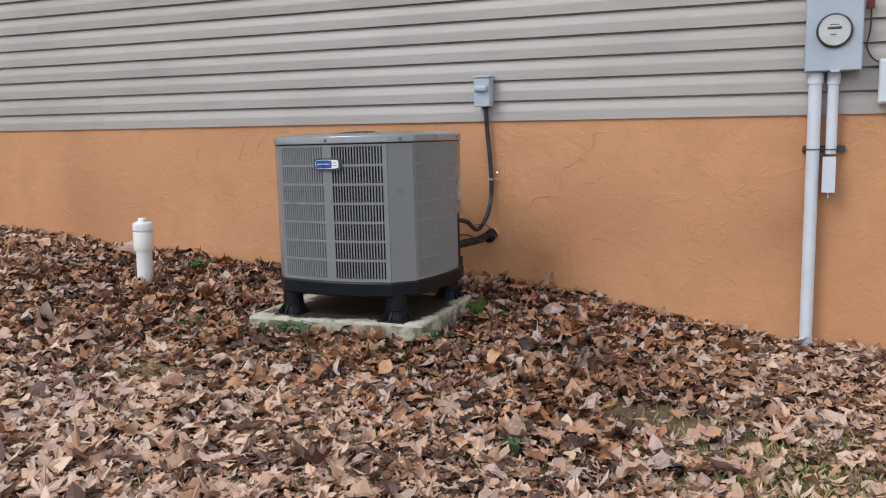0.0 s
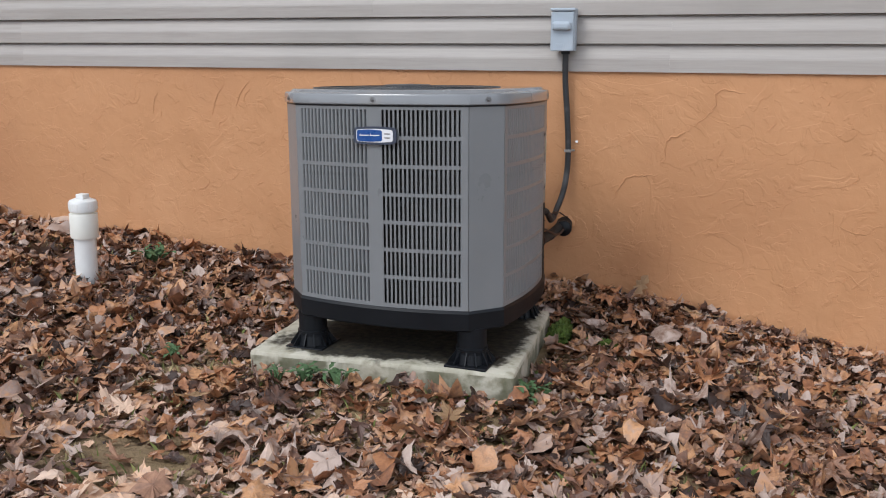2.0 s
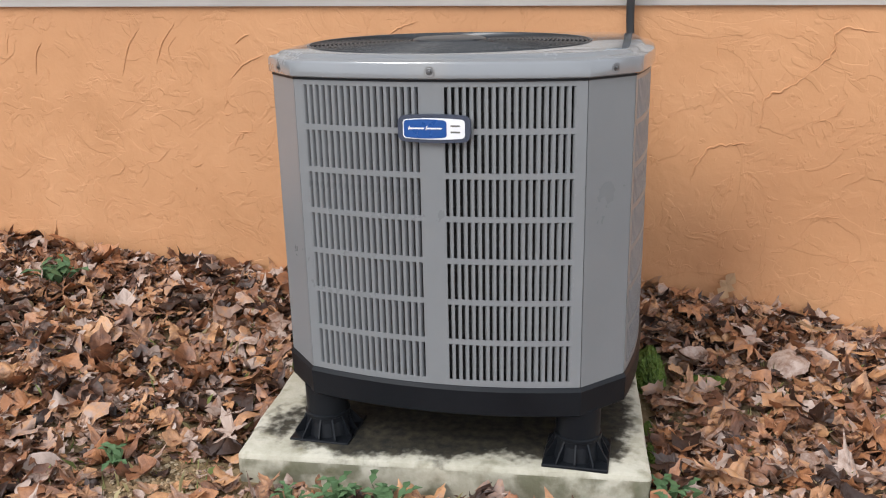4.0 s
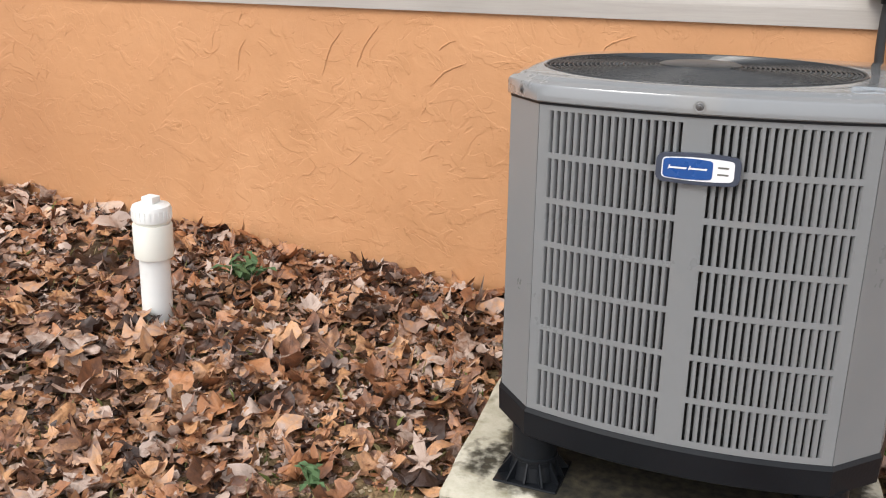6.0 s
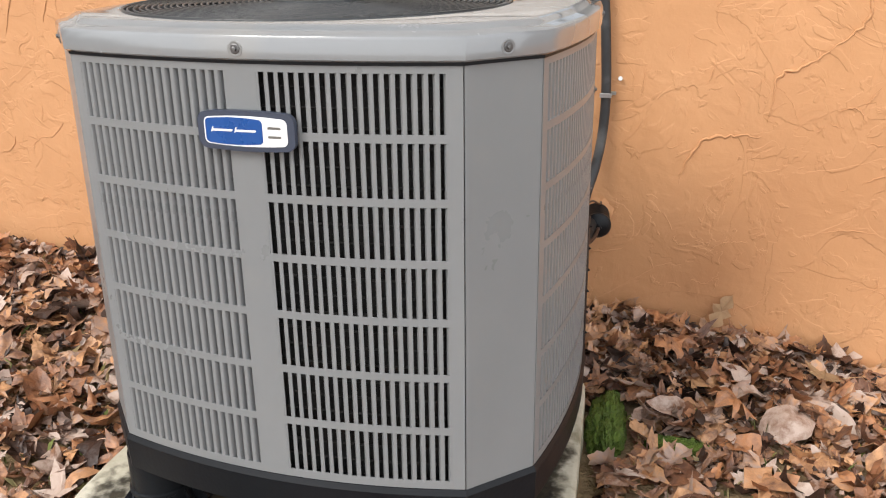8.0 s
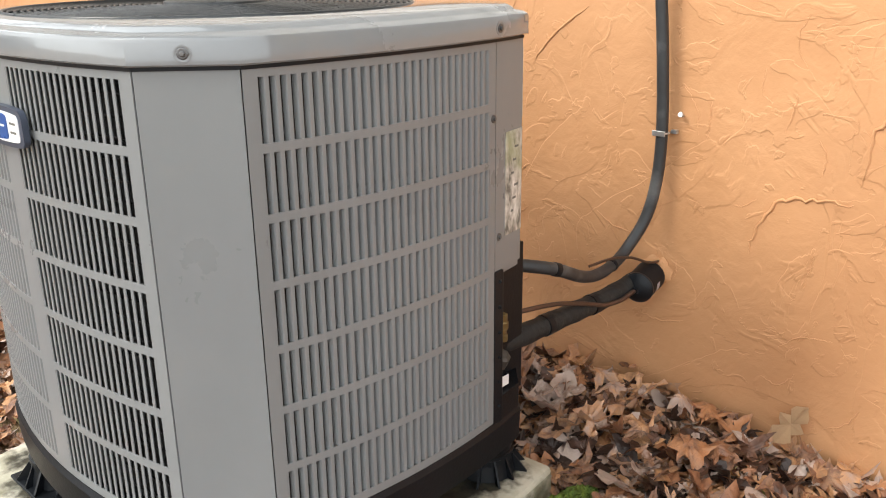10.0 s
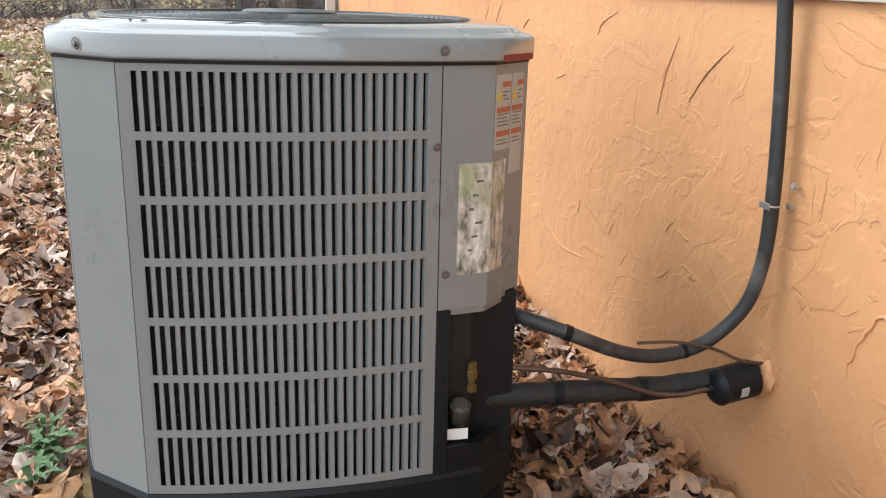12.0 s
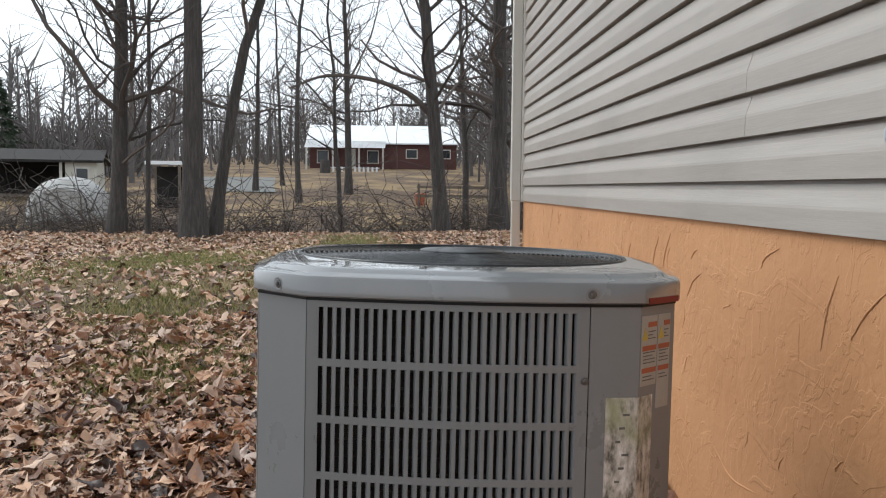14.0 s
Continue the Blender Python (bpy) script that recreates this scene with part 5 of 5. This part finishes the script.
# ---- trowel ridges and cracks in the stucco ----
RIDGES = (((-0.79, 1.067), (-0.845, 0.994), (-0.884, 0.882)), ((-0.638, 1.088), (-0.70, 1.008), (-0.734, 0.924)), ((-1.221, 1.011), (-1.252, 0.962), (-1.265, 0.881)),
          ((-0.332, 1.047), (-0.37, 1.031), (-0.398, 1.007)), ((-0.285, 0.968), (-0.368, 0.93), (-0.431, 0.872)), ((0.329, 1.096), (0.235, 1.062), (0.21, 1.029)),
          ((0.653, 1.052), (0.607, 0.969), (0.578, 0.862)), ((0.876, 1.05), (0.789, 0.988), (0.72, 0.914)), ((-0.12, 0.422), (0.027, 0.367), (0.225, 0.382)))
CRACK_A = ((1.909, 1.062), (1.783, 1.068), (1.769, 0.986), (1.697, 0.912), (1.616, 0.857), (1.57, 0.832), (1.559, 0.708), (1.55, 0.669), (1.448, 0.664), (1.389, 0.647), (1.355, 0.593), (1.333, 0.516))


def ridge(points, r, rough=0.0, seed=0):
    """A raised line of plaster on the wall, thin at both ends."""
    g = np.random.default_rng(seed)
    pts = glide([(x, -0.0005, z) for x, z in points], 7)
    if rough:
        pts = [p + Vector((g.normal(0, rough), 0, g.normal(0, rough))) for p in pts]
    n = len(pts) - 1
    bm = tube(pts, [r * (0.25 + 0.75 * math.sin(math.pi * i / n) ** 0.7) * g.uniform(0.75, 1.2) for i in range(n + 1)], 6)
    for v in bm.verts:
        v.co.y *= 0.9
    return part("trowel_ridge", bm, STUCCO, foundation, smooth=70)


for k, pts in enumerate(RIDGES):
    ridge(pts, 0.0036, 0.0010, k)
for k, (a, b) in enumerate(((0, 4), (3, 7), (7, 12))):
    ridge(CRACK_A[a:b], 0.0042, 0.0034, 70 + k)
wr = np.random.default_rng(77)
for k in range(230):
    x, z = wr.uniform(-4.6, 3.6), wr.uniform(0.12, 1.1)
    a = wr.normal(1.05, 0.55) if z > 0.75 else wr.uniform(-0.7, 1.6)
    ln, bend = wr.gamma(3, 0.02) + 0.015, wr.normal(0.0, 0.16)
    d, o = np.array((math.cos(a), math.sin(a))), np.array((-math.sin(a), math.cos(a)))
    pts = [tuple(np.array((x, z)) + d * ln * (u - 0.5) + o * ln * bend * (1 - (2 * u - 1) ** 2)) for u in (0, 0.5, 1)]
    if all(0.05 < p[1] < SILL - 0.01 and WALL_L < p[0] for p in pts):
        ridge(pts, wr.uniform(0.0010, 0.0026), 0.0014, 100 + k)

# ---- trees, brush and the houses beyond the lawn ----
class Bark:
    """Gathers tapered round limbs as plain lists."""

    def __init__(self):
        self.v, self.f = [], []

    def limb(self, pts, rads, sides):
        prev, base = None, len(self.v)
        for i, q in enumerate(pts):
            d = (pts[min(i + 1, len(pts) - 1)] - pts[max(i - 1, 0)]).normalized()
            side = (prev - d * prev.dot(d)) if prev else d.orthogonal()
            side.normalize()
            prev, up = side, d.cross(side)
            for k in range(sides):
                a = 2 * math.pi * k / sides
                self.v.append(q + rads[i] * (side * math.cos(a) + up * math.sin(a)))
        for i in range(len(pts) - 1):
            for k in range(sides):
                a, b = base + i * sides + k, base + i * sides + (k + 1) % sides
                self.f.append((a, b, b + sides, a + sides))


def wander(r, start, way, length, steps, bend, lift):
    pts, q, d = [start], start.copy(), way.normalized()
    for i in range(steps):
        d = (d + Vector((r.normal(0, bend), r.normal(0, bend), r.normal(0, bend) + lift))).normalized()
        q = q + d * (length / steps)
        pts.append(q.copy())
    return pts, d


def grow(r, bark, start, way, length, radius, level, most, lift=0.05):
    """A limb with its smaller limbs."""
    steps = 6 if level < 2 else 4
    pts, d = wander(r, start, way, length, steps, 0.16 + 0.05 * level, lift)
    sides = (7, 5, 4, 3)[min(level, 3)]
    bark.limb(pts, [radius * (1 - 0.72 * i / steps) for i in range(steps + 1)], sides)
    if level >= most:
        return
    n = (5, 6, 5)[min(level, 2)]
    for k in range(n):
        i = 1 + int((steps - 1) * (k + r.random()) / n)
        i = min(max(i, 1), steps)
        axis = (pts[i] - pts[i - 1]).normalized()
        out = Vector((r.normal(), r.normal(), r.normal() * 0.5 + 0.35)).normalized()
        grow(r, bark, pts[i], axis * 0.55 + out * 0.9, length * r.uniform(0.35, 0.62), radius * (1 - 0.6 * i / steps) * r.uniform(0.3, 0.55), level + 1, most)


def tree(x, y, height, radius, lean=(0, 0), seed=0, clear=0.3, most=2, limbs=11, bend=0.005, label="tall bare winter tree with dark furrowed bark"):
    """A bare tree: a tapered trunk with a flared foot, and a crown of limbs and twigs."""
    r = np.random.default_rng(seed)
    z = float(ground_z(x, y)) - 0.15
    t = new("tree")
    t.location = (x, y, z)
    tagged(t, label, "tree", "bare trees beyond the lawn")
    trunk, crown = Bark(), Bark()
    steps = 12
    bends = r.normal(0, bend * height, 2)
    pts = [Vector((lean[0] * (i / steps) ** 1.2 + bends[0] * math.sin(3.1 * i / steps) + 0.07 * r.normal() * i / steps, lean[1] * (i / steps) ** 1.2 + bends[1] * math.sin(4.4 * i / steps) + 0.07 * r.normal() * i / steps, height * i / steps)) for i in range(steps + 1)]
    rads = [radius * (1.45 if i == 0 else 1.0 - 0.8 * (i / steps)) for i in range(steps + 1)]
    fine, fr = [], []
    for i in range(steps):
        for k in range(3):
            u = k / 3
            fine.append(pts[i].lerp(pts[i + 1], u))
            fr.append(rads[i] * (1 - u) + rads[i + 1] * u)
    trunk.limb(fine + [pts[-1]], fr + [rads[-1]], 12)
    limbs = int(limbs * 2.3)
    for k in range(limbs):
        h = clear + (0.97 - clear) * (k + r.random() * 0.7) / limbs
        i = min(int(h * steps), steps - 1)
        q = pts[i].lerp(pts[i + 1], h * steps - i)
        a = r.uniform(0, 6.283)
        way = Vector((math.cos(a), math.sin(a), r.uniform(0.25, 1.1)))
        grow(r, crown, q, way, height * r.uniform(0.18, 0.34) * (1.25 - 0.5 * h), rads[i] * r.uniform(0.2, 0.46), 1, most + 1)
    raw("trunk", trunk.v, trunk.f, BARK, t, smooth=True)
    raw("crown", crown.v, crown.f, TWIG, t)
    return t


tree(-18.3, -7.74, 13, 0.2, (0.3, 0.2), 11, 0.12, 2, 18, 0.010)
tree(-17.55, -6.78, 12, 0.059, (0.0, 0.0), 12, 0.3, 1, 8, 0.004, "slender bare sapling at the lawn's edge")
tree(-16.82, -5.6, 17, 0.244, (0.1, 0.15), 13, 0.42, 2, 9, 0.0, "thick straight bare trunk with furrowed bark")
tree(-17.4, -5.28, 13, 0.148, (0.0, 3.2), 14, 0.35, 2, 9, 0.008, "leaning bare tree beside a thick trunk")
tree(-27.3, -3.08, 10, 0.096, (0.3, -0.6), 15, 0.25, 2, 10)
tree(-45.3, -3.96, 17, 0.204, (0.5, -0.5), 16, 0.2, 2, 14)
tree(-18.33, -0.08, 13, 0.185, (0.0, -1.6), 17, 0.2, 2, 12, 0.012, "bare tree leaning over the brush with long side limbs")
tree(-19.2, 1.37, 14, 0.237, (0.2, 0.1), 18, 0.15, 2, 14)
tree(-46.7, -9.2, 15, 0.15, (0.2, 0.3), 19, 0.2, 2, 11)
tree(-25.3, 0.99, 10, 0.118, (0.0, -0.4), 20, 0.25, 2, 9)
tree(-51.9, -8.4, 14, 0.12, (0.2, -0.5), 22, 0.2, 2, 9)
tree(-24.5, 2.6, 12, 0.163, (0.1, -0.5), 23, 0.15, 2, 12)
tree(-34.0, 3.2, 14, 0.12, (0.1, -0.4), 25, 0.2, 2, 11)
tree(-40.0, -6.0, 15, 0.144, (0.2, 0.4), 26, 0.25, 2, 10)

# the long limb that arches over the view of the red house
arch = Bark()
arch_pts = glide([(-18.33, -0.4, 3.0), (-18.2, -0.9, 3.45), (-18.0, -1.8, 3.75), (-17.9, -2.8, 3.8), (-17.8, -3.6, 3.5)], 5)
arch.limb(arch_pts, [0.085 * (1 - 0.75 * i / len(arch_pts)) for i in range(len(arch_pts))], 6)
ra = np.random.default_rng(5)
for i in range(6, len(arch_pts), 3):
    grow(ra, arch, arch_pts[i], Vector((ra.normal() * 0.4, -0.6, ra.normal() * 0.7)), 1.2, 0.018, 2, 3)
tagged(raw("fallen_limb", arch.v, arch.f, TWIG), "long bare limb arching between the trees", "branch")


def brush_field():
    """Bramble, saplings and fallen sticks along the far edge of the lawn."""
    r = np.random.default_rng(31)
    b = Bark()
    for k in range(1350):
        y = r.uniform(-15, 5)
        x = -18.6 - abs(r.normal(0, 2.4)) - 0.03 * abs(y + 3)
        z = float(ground_z(x, y)) - 0.05
        long = r.random() < 0.12
        way = Vector((r.normal() * 0.7, r.normal() * 0.7, r.uniform(0.1, 1.2)))
        length = r.uniform(1.2, 3.2) if long else r.uniform(0.4, 1.5)
        pts, d = wander(r, Vector((x, y, z)), way, length, 5, 0.28, -0.06)
        b.limb(pts, [(0.022 if long else 0.011) * (1 - 0.13 * i) for i in range(6)], 4 if long else 3)
        for j in range(4):
            q = pts[2 + j % 4]
            p2, _ = wander(r, q, Vector((r.normal(), r.normal(), r.uniform(-0.2, 0.9))), length * 0.45, 3, 0.3, 0)
            b.limb(p2, [0.008, 0.007, 0.006, 0.004], 3)
    tagged(raw("brush", b.v, b.f, TWIG), "tangled bare brush and fallen sticks beside the lawn", "brush", kind="stuff")


def far_woods():
    """The bare wood on the slope behind the houses."""
    r = np.random.default_rng(41)
    b = Bark()
    for k in range(620):
        x = -r.uniform(86, 190)
        y = r.uniform(-0.62, 0.5) * abs(x)
        if k < 70:
            x, y = -r.uniform(50, 80), r.choice((r.uniform(-45, -16), r.uniform(6, 30)))
        if k > 530:
            x, y = -r.uniform(32, 75), r.uniform(3.5, 18)
        z = float(ground_z(x, y)) - 0.3
        h = r.uniform(6, 11)
        rad = r.uniform(0.1, 0.22)
        lean = r.normal(0, 0.05)
        top = Vector((x, y + lean * h, z + h))
        foot = Vector((x, y, z))
        b.limb([foot, foot.lerp(top, 0.5), top], [rad, rad * 0.65, 0.03], 4)
        for j in range(30):
            q = foot.lerp(top, r.uniform(0.2, 1.0))
            p, _ = wander(r, q, Vector((r.normal(), r.normal(), r.uniform(0.3, 1.5))), r.uniform(1.2, 3.6), 2, 0.25, 0.1)
            b.limb(p, [0.05, 0.035, 0.015], 3)
    for k in range(4200):
        x = -r.uniform(84, 180)
        y = r.uniform(-0.65, 0.5) * abs(x)
        if k > 2600:
            x = -r.uniform(58, 90)
            y = r.uniform(-0.62, -0.30) * abs(x)
        q = Vector((x, y, float(ground_z(x, y))))
        p, _ = wander(r, q, Vector((r.normal() * 0.4, r.normal() * 0.4, 1)), r.uniform(2, 5), 2, 0.2, 0.05)
        b.limb(p, [0.09, 0.06, 0.02], 3)
    tagged(raw("far_woods", b.v, b.f, HAZED_WOOD), "bare winter wood on the slope behind the houses, haze painted into its grey", "woods", kind="stuff")


def evergreen(x, y, h, w, seed):
    r = np.random.default_rng(seed)
    t = new("evergreen_tree")
    z = float(ground_z(x, y)) - 0.2
    t.location = (x, y, z)
    tagged(t, "dark dense evergreen tree behind the neighbouring house", "tree", "evergreens")
    b = Bark()
    b.limb([Vector((0, 0, 0)), Vector((0, 0, h))], [0.18, 0.03], 8)
    raw("trunk", b.v, b.f, BARK, t)
    V, F = [], []
    for k in range(2600):
        u = r.random() ** 0.8
        a, rr = r.uniform(0, 6.283), w * (1 - u) * math.sqrt(r.uniform(0.15, 1)) * (0.8 + 0.25 * math.sin(9 * u * 6))
        p = np.array((rr * math.cos(a), rr * math.sin(a), 0.4 + u * (h - 0.3)))
        d = np.array((math.cos(a), math.sin(a), -0.35)) * r.uniform(0.15, 0.4)
        s = np.cross(d, r.normal(0, 1, 3))
        s = s / np.linalg.norm(s) * 0.07
        n = len(V)
        V += [(p - s).tolist(), (p + s).tolist(), (p + d).tolist()]
        F.append((n, n + 1, n + 2))
    raw("crown", V, F, EVERGREEN, t)


def window_part(house, x0, x1, z0, z1, y, mat_frame):
    w = part("window", boxed(x0 - 0.08, x1 + 0.08, y - 0.05, y + 0.02, z0 - 0.08, z1 + 0.08), mat_frame, house)
    part("pane", boxed(x0, x1, y - 0.06, y - 0.045, z0, z1), GLASS, w)
    return w


def gable(x0, x1, y0, y1, z0, rise, over, mat, house, name="roof"):
    """A roof with its ridge along x, with thickness."""
    bm = bmesh.new()
    ym = (y0 + y1) / 2
    prof = [(y0 - over, z0 - 0.05), (ym, z0 + rise), (y1 + over, z0 - 0.05), (y1 + over, z0 - 0.17), (ym, z0 + rise - 0.14), (y0 - over, z0 - 0.17)]
    a = [bm.verts.new((x0 - over, y, z)) for y, z in prof]
    b = [bm.verts.new((x1 + over, y, z)) for y, z in prof]
    for i in range(6):
        bm.faces.new((a[i], a[(i + 1) % 6], b[(i + 1) % 6], b[i]))
    bm.faces.new(a[::-1])
    bm.faces.new(b)
    bmesh.ops.recalc_face_normals(bm, faces=bm.faces)
    r = part(name, bm, mat, house)
    g = bmesh.new()
    for x in (x0, x1):
        vs = [g.verts.new((x, y, z)) for y, z in ((y0, z0), (y1, z0), (ym, z0 + rise - 0.15))]
        g.faces.new(vs)
    return r, g


def red_house():
    h = new("house")
    h.matrix_basis = Matrix.Translation((-77.3, -2.8, 2.75)) @ Matrix.Rotation(radians(90), 4, "Z")
    tagged(h, "low red-brown ranch house with a pale metal roof", "house")
    part("wall", boxed(-6.6, 6.6, 0, 7, -1.0, 2.55), BRICK_RED, h)
    _, g = gable(-6.6, 6.6, 0, 7, 2.55, 1.75, 0.35, ROOF_METAL, h)
    part("gable_wall", g, BRICK_RED, h)
    bm = bmesh.new()
    vs = [bm.verts.new(c) for c in ((-6.9, -2.2, 1.95), (0.2, -2.2, 1.95), (0.2, 0.6, 2.86), (-6.9, 0.6, 2.86))]
    bm.faces.new(vs)
    bmesh.ops.solidify(bm, geom=bm.faces[:], thickness=-0.1)
    part("porch_roof", bm, ROOF_METAL, h)
    for x in (-6.7, -4.4, -2.1, 0.0):
        part("porch_post", boxed(x - 0.07, x + 0.07, -2.1, -1.96, -0.8, 1.95), TRIM, h)
    for x0, x1, z0, z1 in ((-5.9, -5.0, 0.7, 1.75), (-1.4, -0.5, 0.7, 1.75), (2.1, 3.0, 1.2, 1.9), (5.0, 6.0, 1.2, 1.9)):
        window_part(h, x0, x1, z0, z1, 0, TRIM)
    part("door", boxed(-3.4, -2.5, -0.06, 0.02, -0.1, 1.95), CREAM, h)
    part("porch_floor", boxed(-6.9, 0.2, -2.3, 0, -1.0, -0.15), DECK, h)


def left_house():
    h = new("house")
    h.matrix_basis = Matrix.Translation((-40.2, -16.8, 0.2)) @ Matrix.Rotation(radians(105), 4, "Z")
    tagged(h, "cream neighbouring house with dark roof and open carport", "house")
    part("wall", boxed(-0.3, 1.1, 0, 6, -0.8, 2.25), CREAM, h)
    _, g = gable(-6.5, 1.1, 0, 6, 2.25, 0.55, 0.3, ROOF_DARK, h)
    part("gable_wall", g, CREAM, h)
    window_part(h, 0.2, 0.7, 1.1, 1.8, 0, TRIM)
    part("back_wall", boxed(-6.5, -0.3, 4.5, 6, -0.8, 2.25), ROOF_DARK, h)
    for x in (-6.3, -3.4, -0.5):
        part("carport_post", boxed(x - 0.06, x + 0.06, 0.0, 0.12, -0.8, 2.1), TRIM, h)
    part("carport_beam", boxed(-6.5, -0.3, -0.05, 0.1, 2.08, 2.22), ROOF_DARK, h)
    part("carport_rail", boxed(-6.5, -0.3, 0.0, 0.08, 0.45, 0.55), DECK, h)


def covered_dome():
    bm = bmesh.new()
    n, m = 18, 10
    grid = []
    for i in range(n + 1):
        a = math.pi * i / n
        row = []
        for j in range(m + 1):
            wob = 1 + 0.04 * noise.noise(Vector((i * 0.6, j * 0.7, 0)))
            e = 1 - 0.25 * (abs(j / m - 0.5) * 2) ** 3
            row.append(bm.verts.new((1.55 * e * math.cos(a) * wob, (j / m - 0.5) * 4.0, 1.75 * e * max(0, math.sin(a)) ** 0.75 * wob - 0.15)))
        grid.append(row)
    for p, q in zip(grid, grid[1:]):
        for j in range(m):
            bm.faces.new((p[j], p[j + 1], q[j + 1], q[j]))
    bm.faces.new([r[0] for r in grid])
    bm.faces.new([r[-1] for r in grid][::-1])
    bmesh.ops.recalc_face_normals(bm, faces=bm.faces)
    ob = part("covered_shelter", bm, TARP, smooth=50)
    ob.matrix_basis = Matrix.Translation((-33.0, -14.2, float(ground_z(-33.0, -14.2)))) @ Matrix.Rotation(radians(100), 4, "Z")
    tagged(ob, "grey tarpaulin covered round-topped shelter", "shelter")


def open_shed():
    h = new("open_shed")
    h.matrix_basis = Matrix.Translation((-36.0, -11.2, float(ground_z(-36, -11.2)))) @ Matrix.Rotation(radians(95), 4, "Z")
    tagged(h, "small open shed with a flat white roof", "shed")
    part("roof", boxed(-0.75, 0.75, -1, 1, 1.95, 2.1), ROOF_METAL, h)
    for x, y in ((-0.65, -0.9), (0.65, -0.9), (0.65, 0.9), (-0.65, 0.9)):
        part("post", boxed(x - 0.05, x + 0.05, y - 0.05, y + 0.05, -0.3, 1.95), DECK, h)
    part("back_board", boxed(-0.65, 0.65, 0.86, 0.92, 0, 1.9), ROOF_DARK, h)


def low_fence():
    h = new("low_fence")
    z = float(ground_z(-71, -5.4))
    h.matrix_basis = Matrix.Translation((-71.0, -5.4, z)) @ Matrix.Rotation(radians(90), 4, "Z")
    tagged(h, "low white picket fence before the red house", "fence")
    for k in range(13):
        part("picket", boxed(-2.2 + 0.36 * k, -2.2 + 0.36 * k + 0.16, -0.02, 0.02, -0.1, 0.42), WHITE, h)
    part("rail", boxed(-2.3, 2.4, 0.02, 0.05, 0.3, 0.36), WHITE, h)


def deck_rail():
    h = new("wooden_railing")
    z = float(ground_z(-37.3, 1.3))
    h.matrix_basis = Matrix.Translation((-37.3, 1.3, z)) @ Matrix.Rotation(radians(92), 4, "Z")
    tagged(h, "weathered wooden railing beyond the brush", "railing")
    for x in (-1.6, -0.5, 0.6, 1.7):
        part("post", boxed(x - 0.06, x + 0.06, -0.06, 0.06, -0.2, 1.15), DECK, h)
    for zz in (0.55, 0.95):
        part("rail", boxed(-1.7, 1.8, -0.09, -0.05, zz, zz + 0.12), DECK, h)


brush_field()
far_woods()
evergreen(-52, -25.5, 6.5, 2.6, 3)
evergreen(-60, -31, 7.5, 3.0, 4)
evergreen(-62, 8.5, 4.5, 1.6, 5)
red_house()
left_house()
covered_dome()
open_shed()
low_fence()
deck_rail()
stub = part("tree_stump", lathe([(0.5, -0.3), (0.42, 0.2), (0.4, 1.0), (0.36, 1.05)], 14, Matrix.Translation((-69.0, -7.3, float(ground_z(-69, -7.3))))), BARK, smooth=40)
tagged(stub, "dark round stump on the far lawn", "stump")
drive_pts = [(-60, -16.5), (-52, -14), (-46, -10.6), (-45.5, -7.9), (-51, -8.8), (-60, -10)]
bm = bmesh.new()
dv = [bm.verts.new((x, y, float(ground_z(x, y)) + 0.06)) for x, y in drive_pts]
bm.faces.new(dv)
tagged(part("driveway", bm, GRAVEL), "pale grey gravel drive on the far slope", "driveway", kind="structure")
for bx, by, mat, nm in ((-39.0, -0.2, ORANGE, "orange_bin"), (-70.5, 2.0, BLUE, "blue_bin")):
    z = float(ground_z(bx, by))
    tagged(part(nm, lathe([(0.22, 0), (0.25, 0.5), (0.26, 0.55), (0.2, 0.58)], 14, Matrix.Translation((bx, by, z))), mat, smooth=40), "small " + nm.split("_")[0] + " plastic bin on the grass", "bin")

# ---- siding: double courses butted and lapped along the wall ----
SIDE_MESH = {}
for r in range(COURSES // 2):
    z = SILL + 2 * r * COURSE
    x0 = WALL_L
    first = (2.62, 1.15, 3.4, 2.0, 0.7, 3.0)[r % 6]
    ends = [WALL_L + first]
    while ends[-1] + 3.66 < WALL_R:
        ends.append(ends[-1] + 3.66)
    ends.append(WALL_R)
    for i, x1 in enumerate(ends):
        length = round(x1 - x0 + (0.025 if i < len(ends) - 1 else 0), 3)
        if length not in SIDE_MESH:
            SIDE_MESH[length] = siding_mesh(length)
        ob = new("siding_panel", SIDE_MESH[length])
        ob.parent = upper
        ob.location = (x0, 0.0095 - 0.0011 * (i % 2), z + 0.0003 * (i % 2))
        x0 = x1
corner = part("corner_trim", boxed(WALL_L - 0.025, WALL_L + 0.045, -0.022, 0.06, SILL - 0.01, TOP, 0.003), TRIM)
tagged(corner, "pale vinyl corner trim of the house", "trim", kind="structure")
spout = part("downspout", boxed(WALL_L - 0.075, WALL_L - 0.005, -0.105, -0.024, SILL, TOP - 0.05, 0.008), TRIM)
tagged(spout, "pale metal downspout at the corner of the house", "downspout")
part("lower_length", boxed(WALL_L - 0.07, WALL_L - 0.01, -0.098, -0.024, 0.34, SILL, 0.008), TRIM, spout)
part("elbow", tube([(WALL_L - 0.04, -0.061, 0.36), (WALL_L - 0.045, -0.075, 0.33), (WALL_L - 0.08, -0.16, 0.31), (WALL_L - 0.1, -0.24, 0.30)], 0.036, 8), BLACK, spout, "black drain elbow")
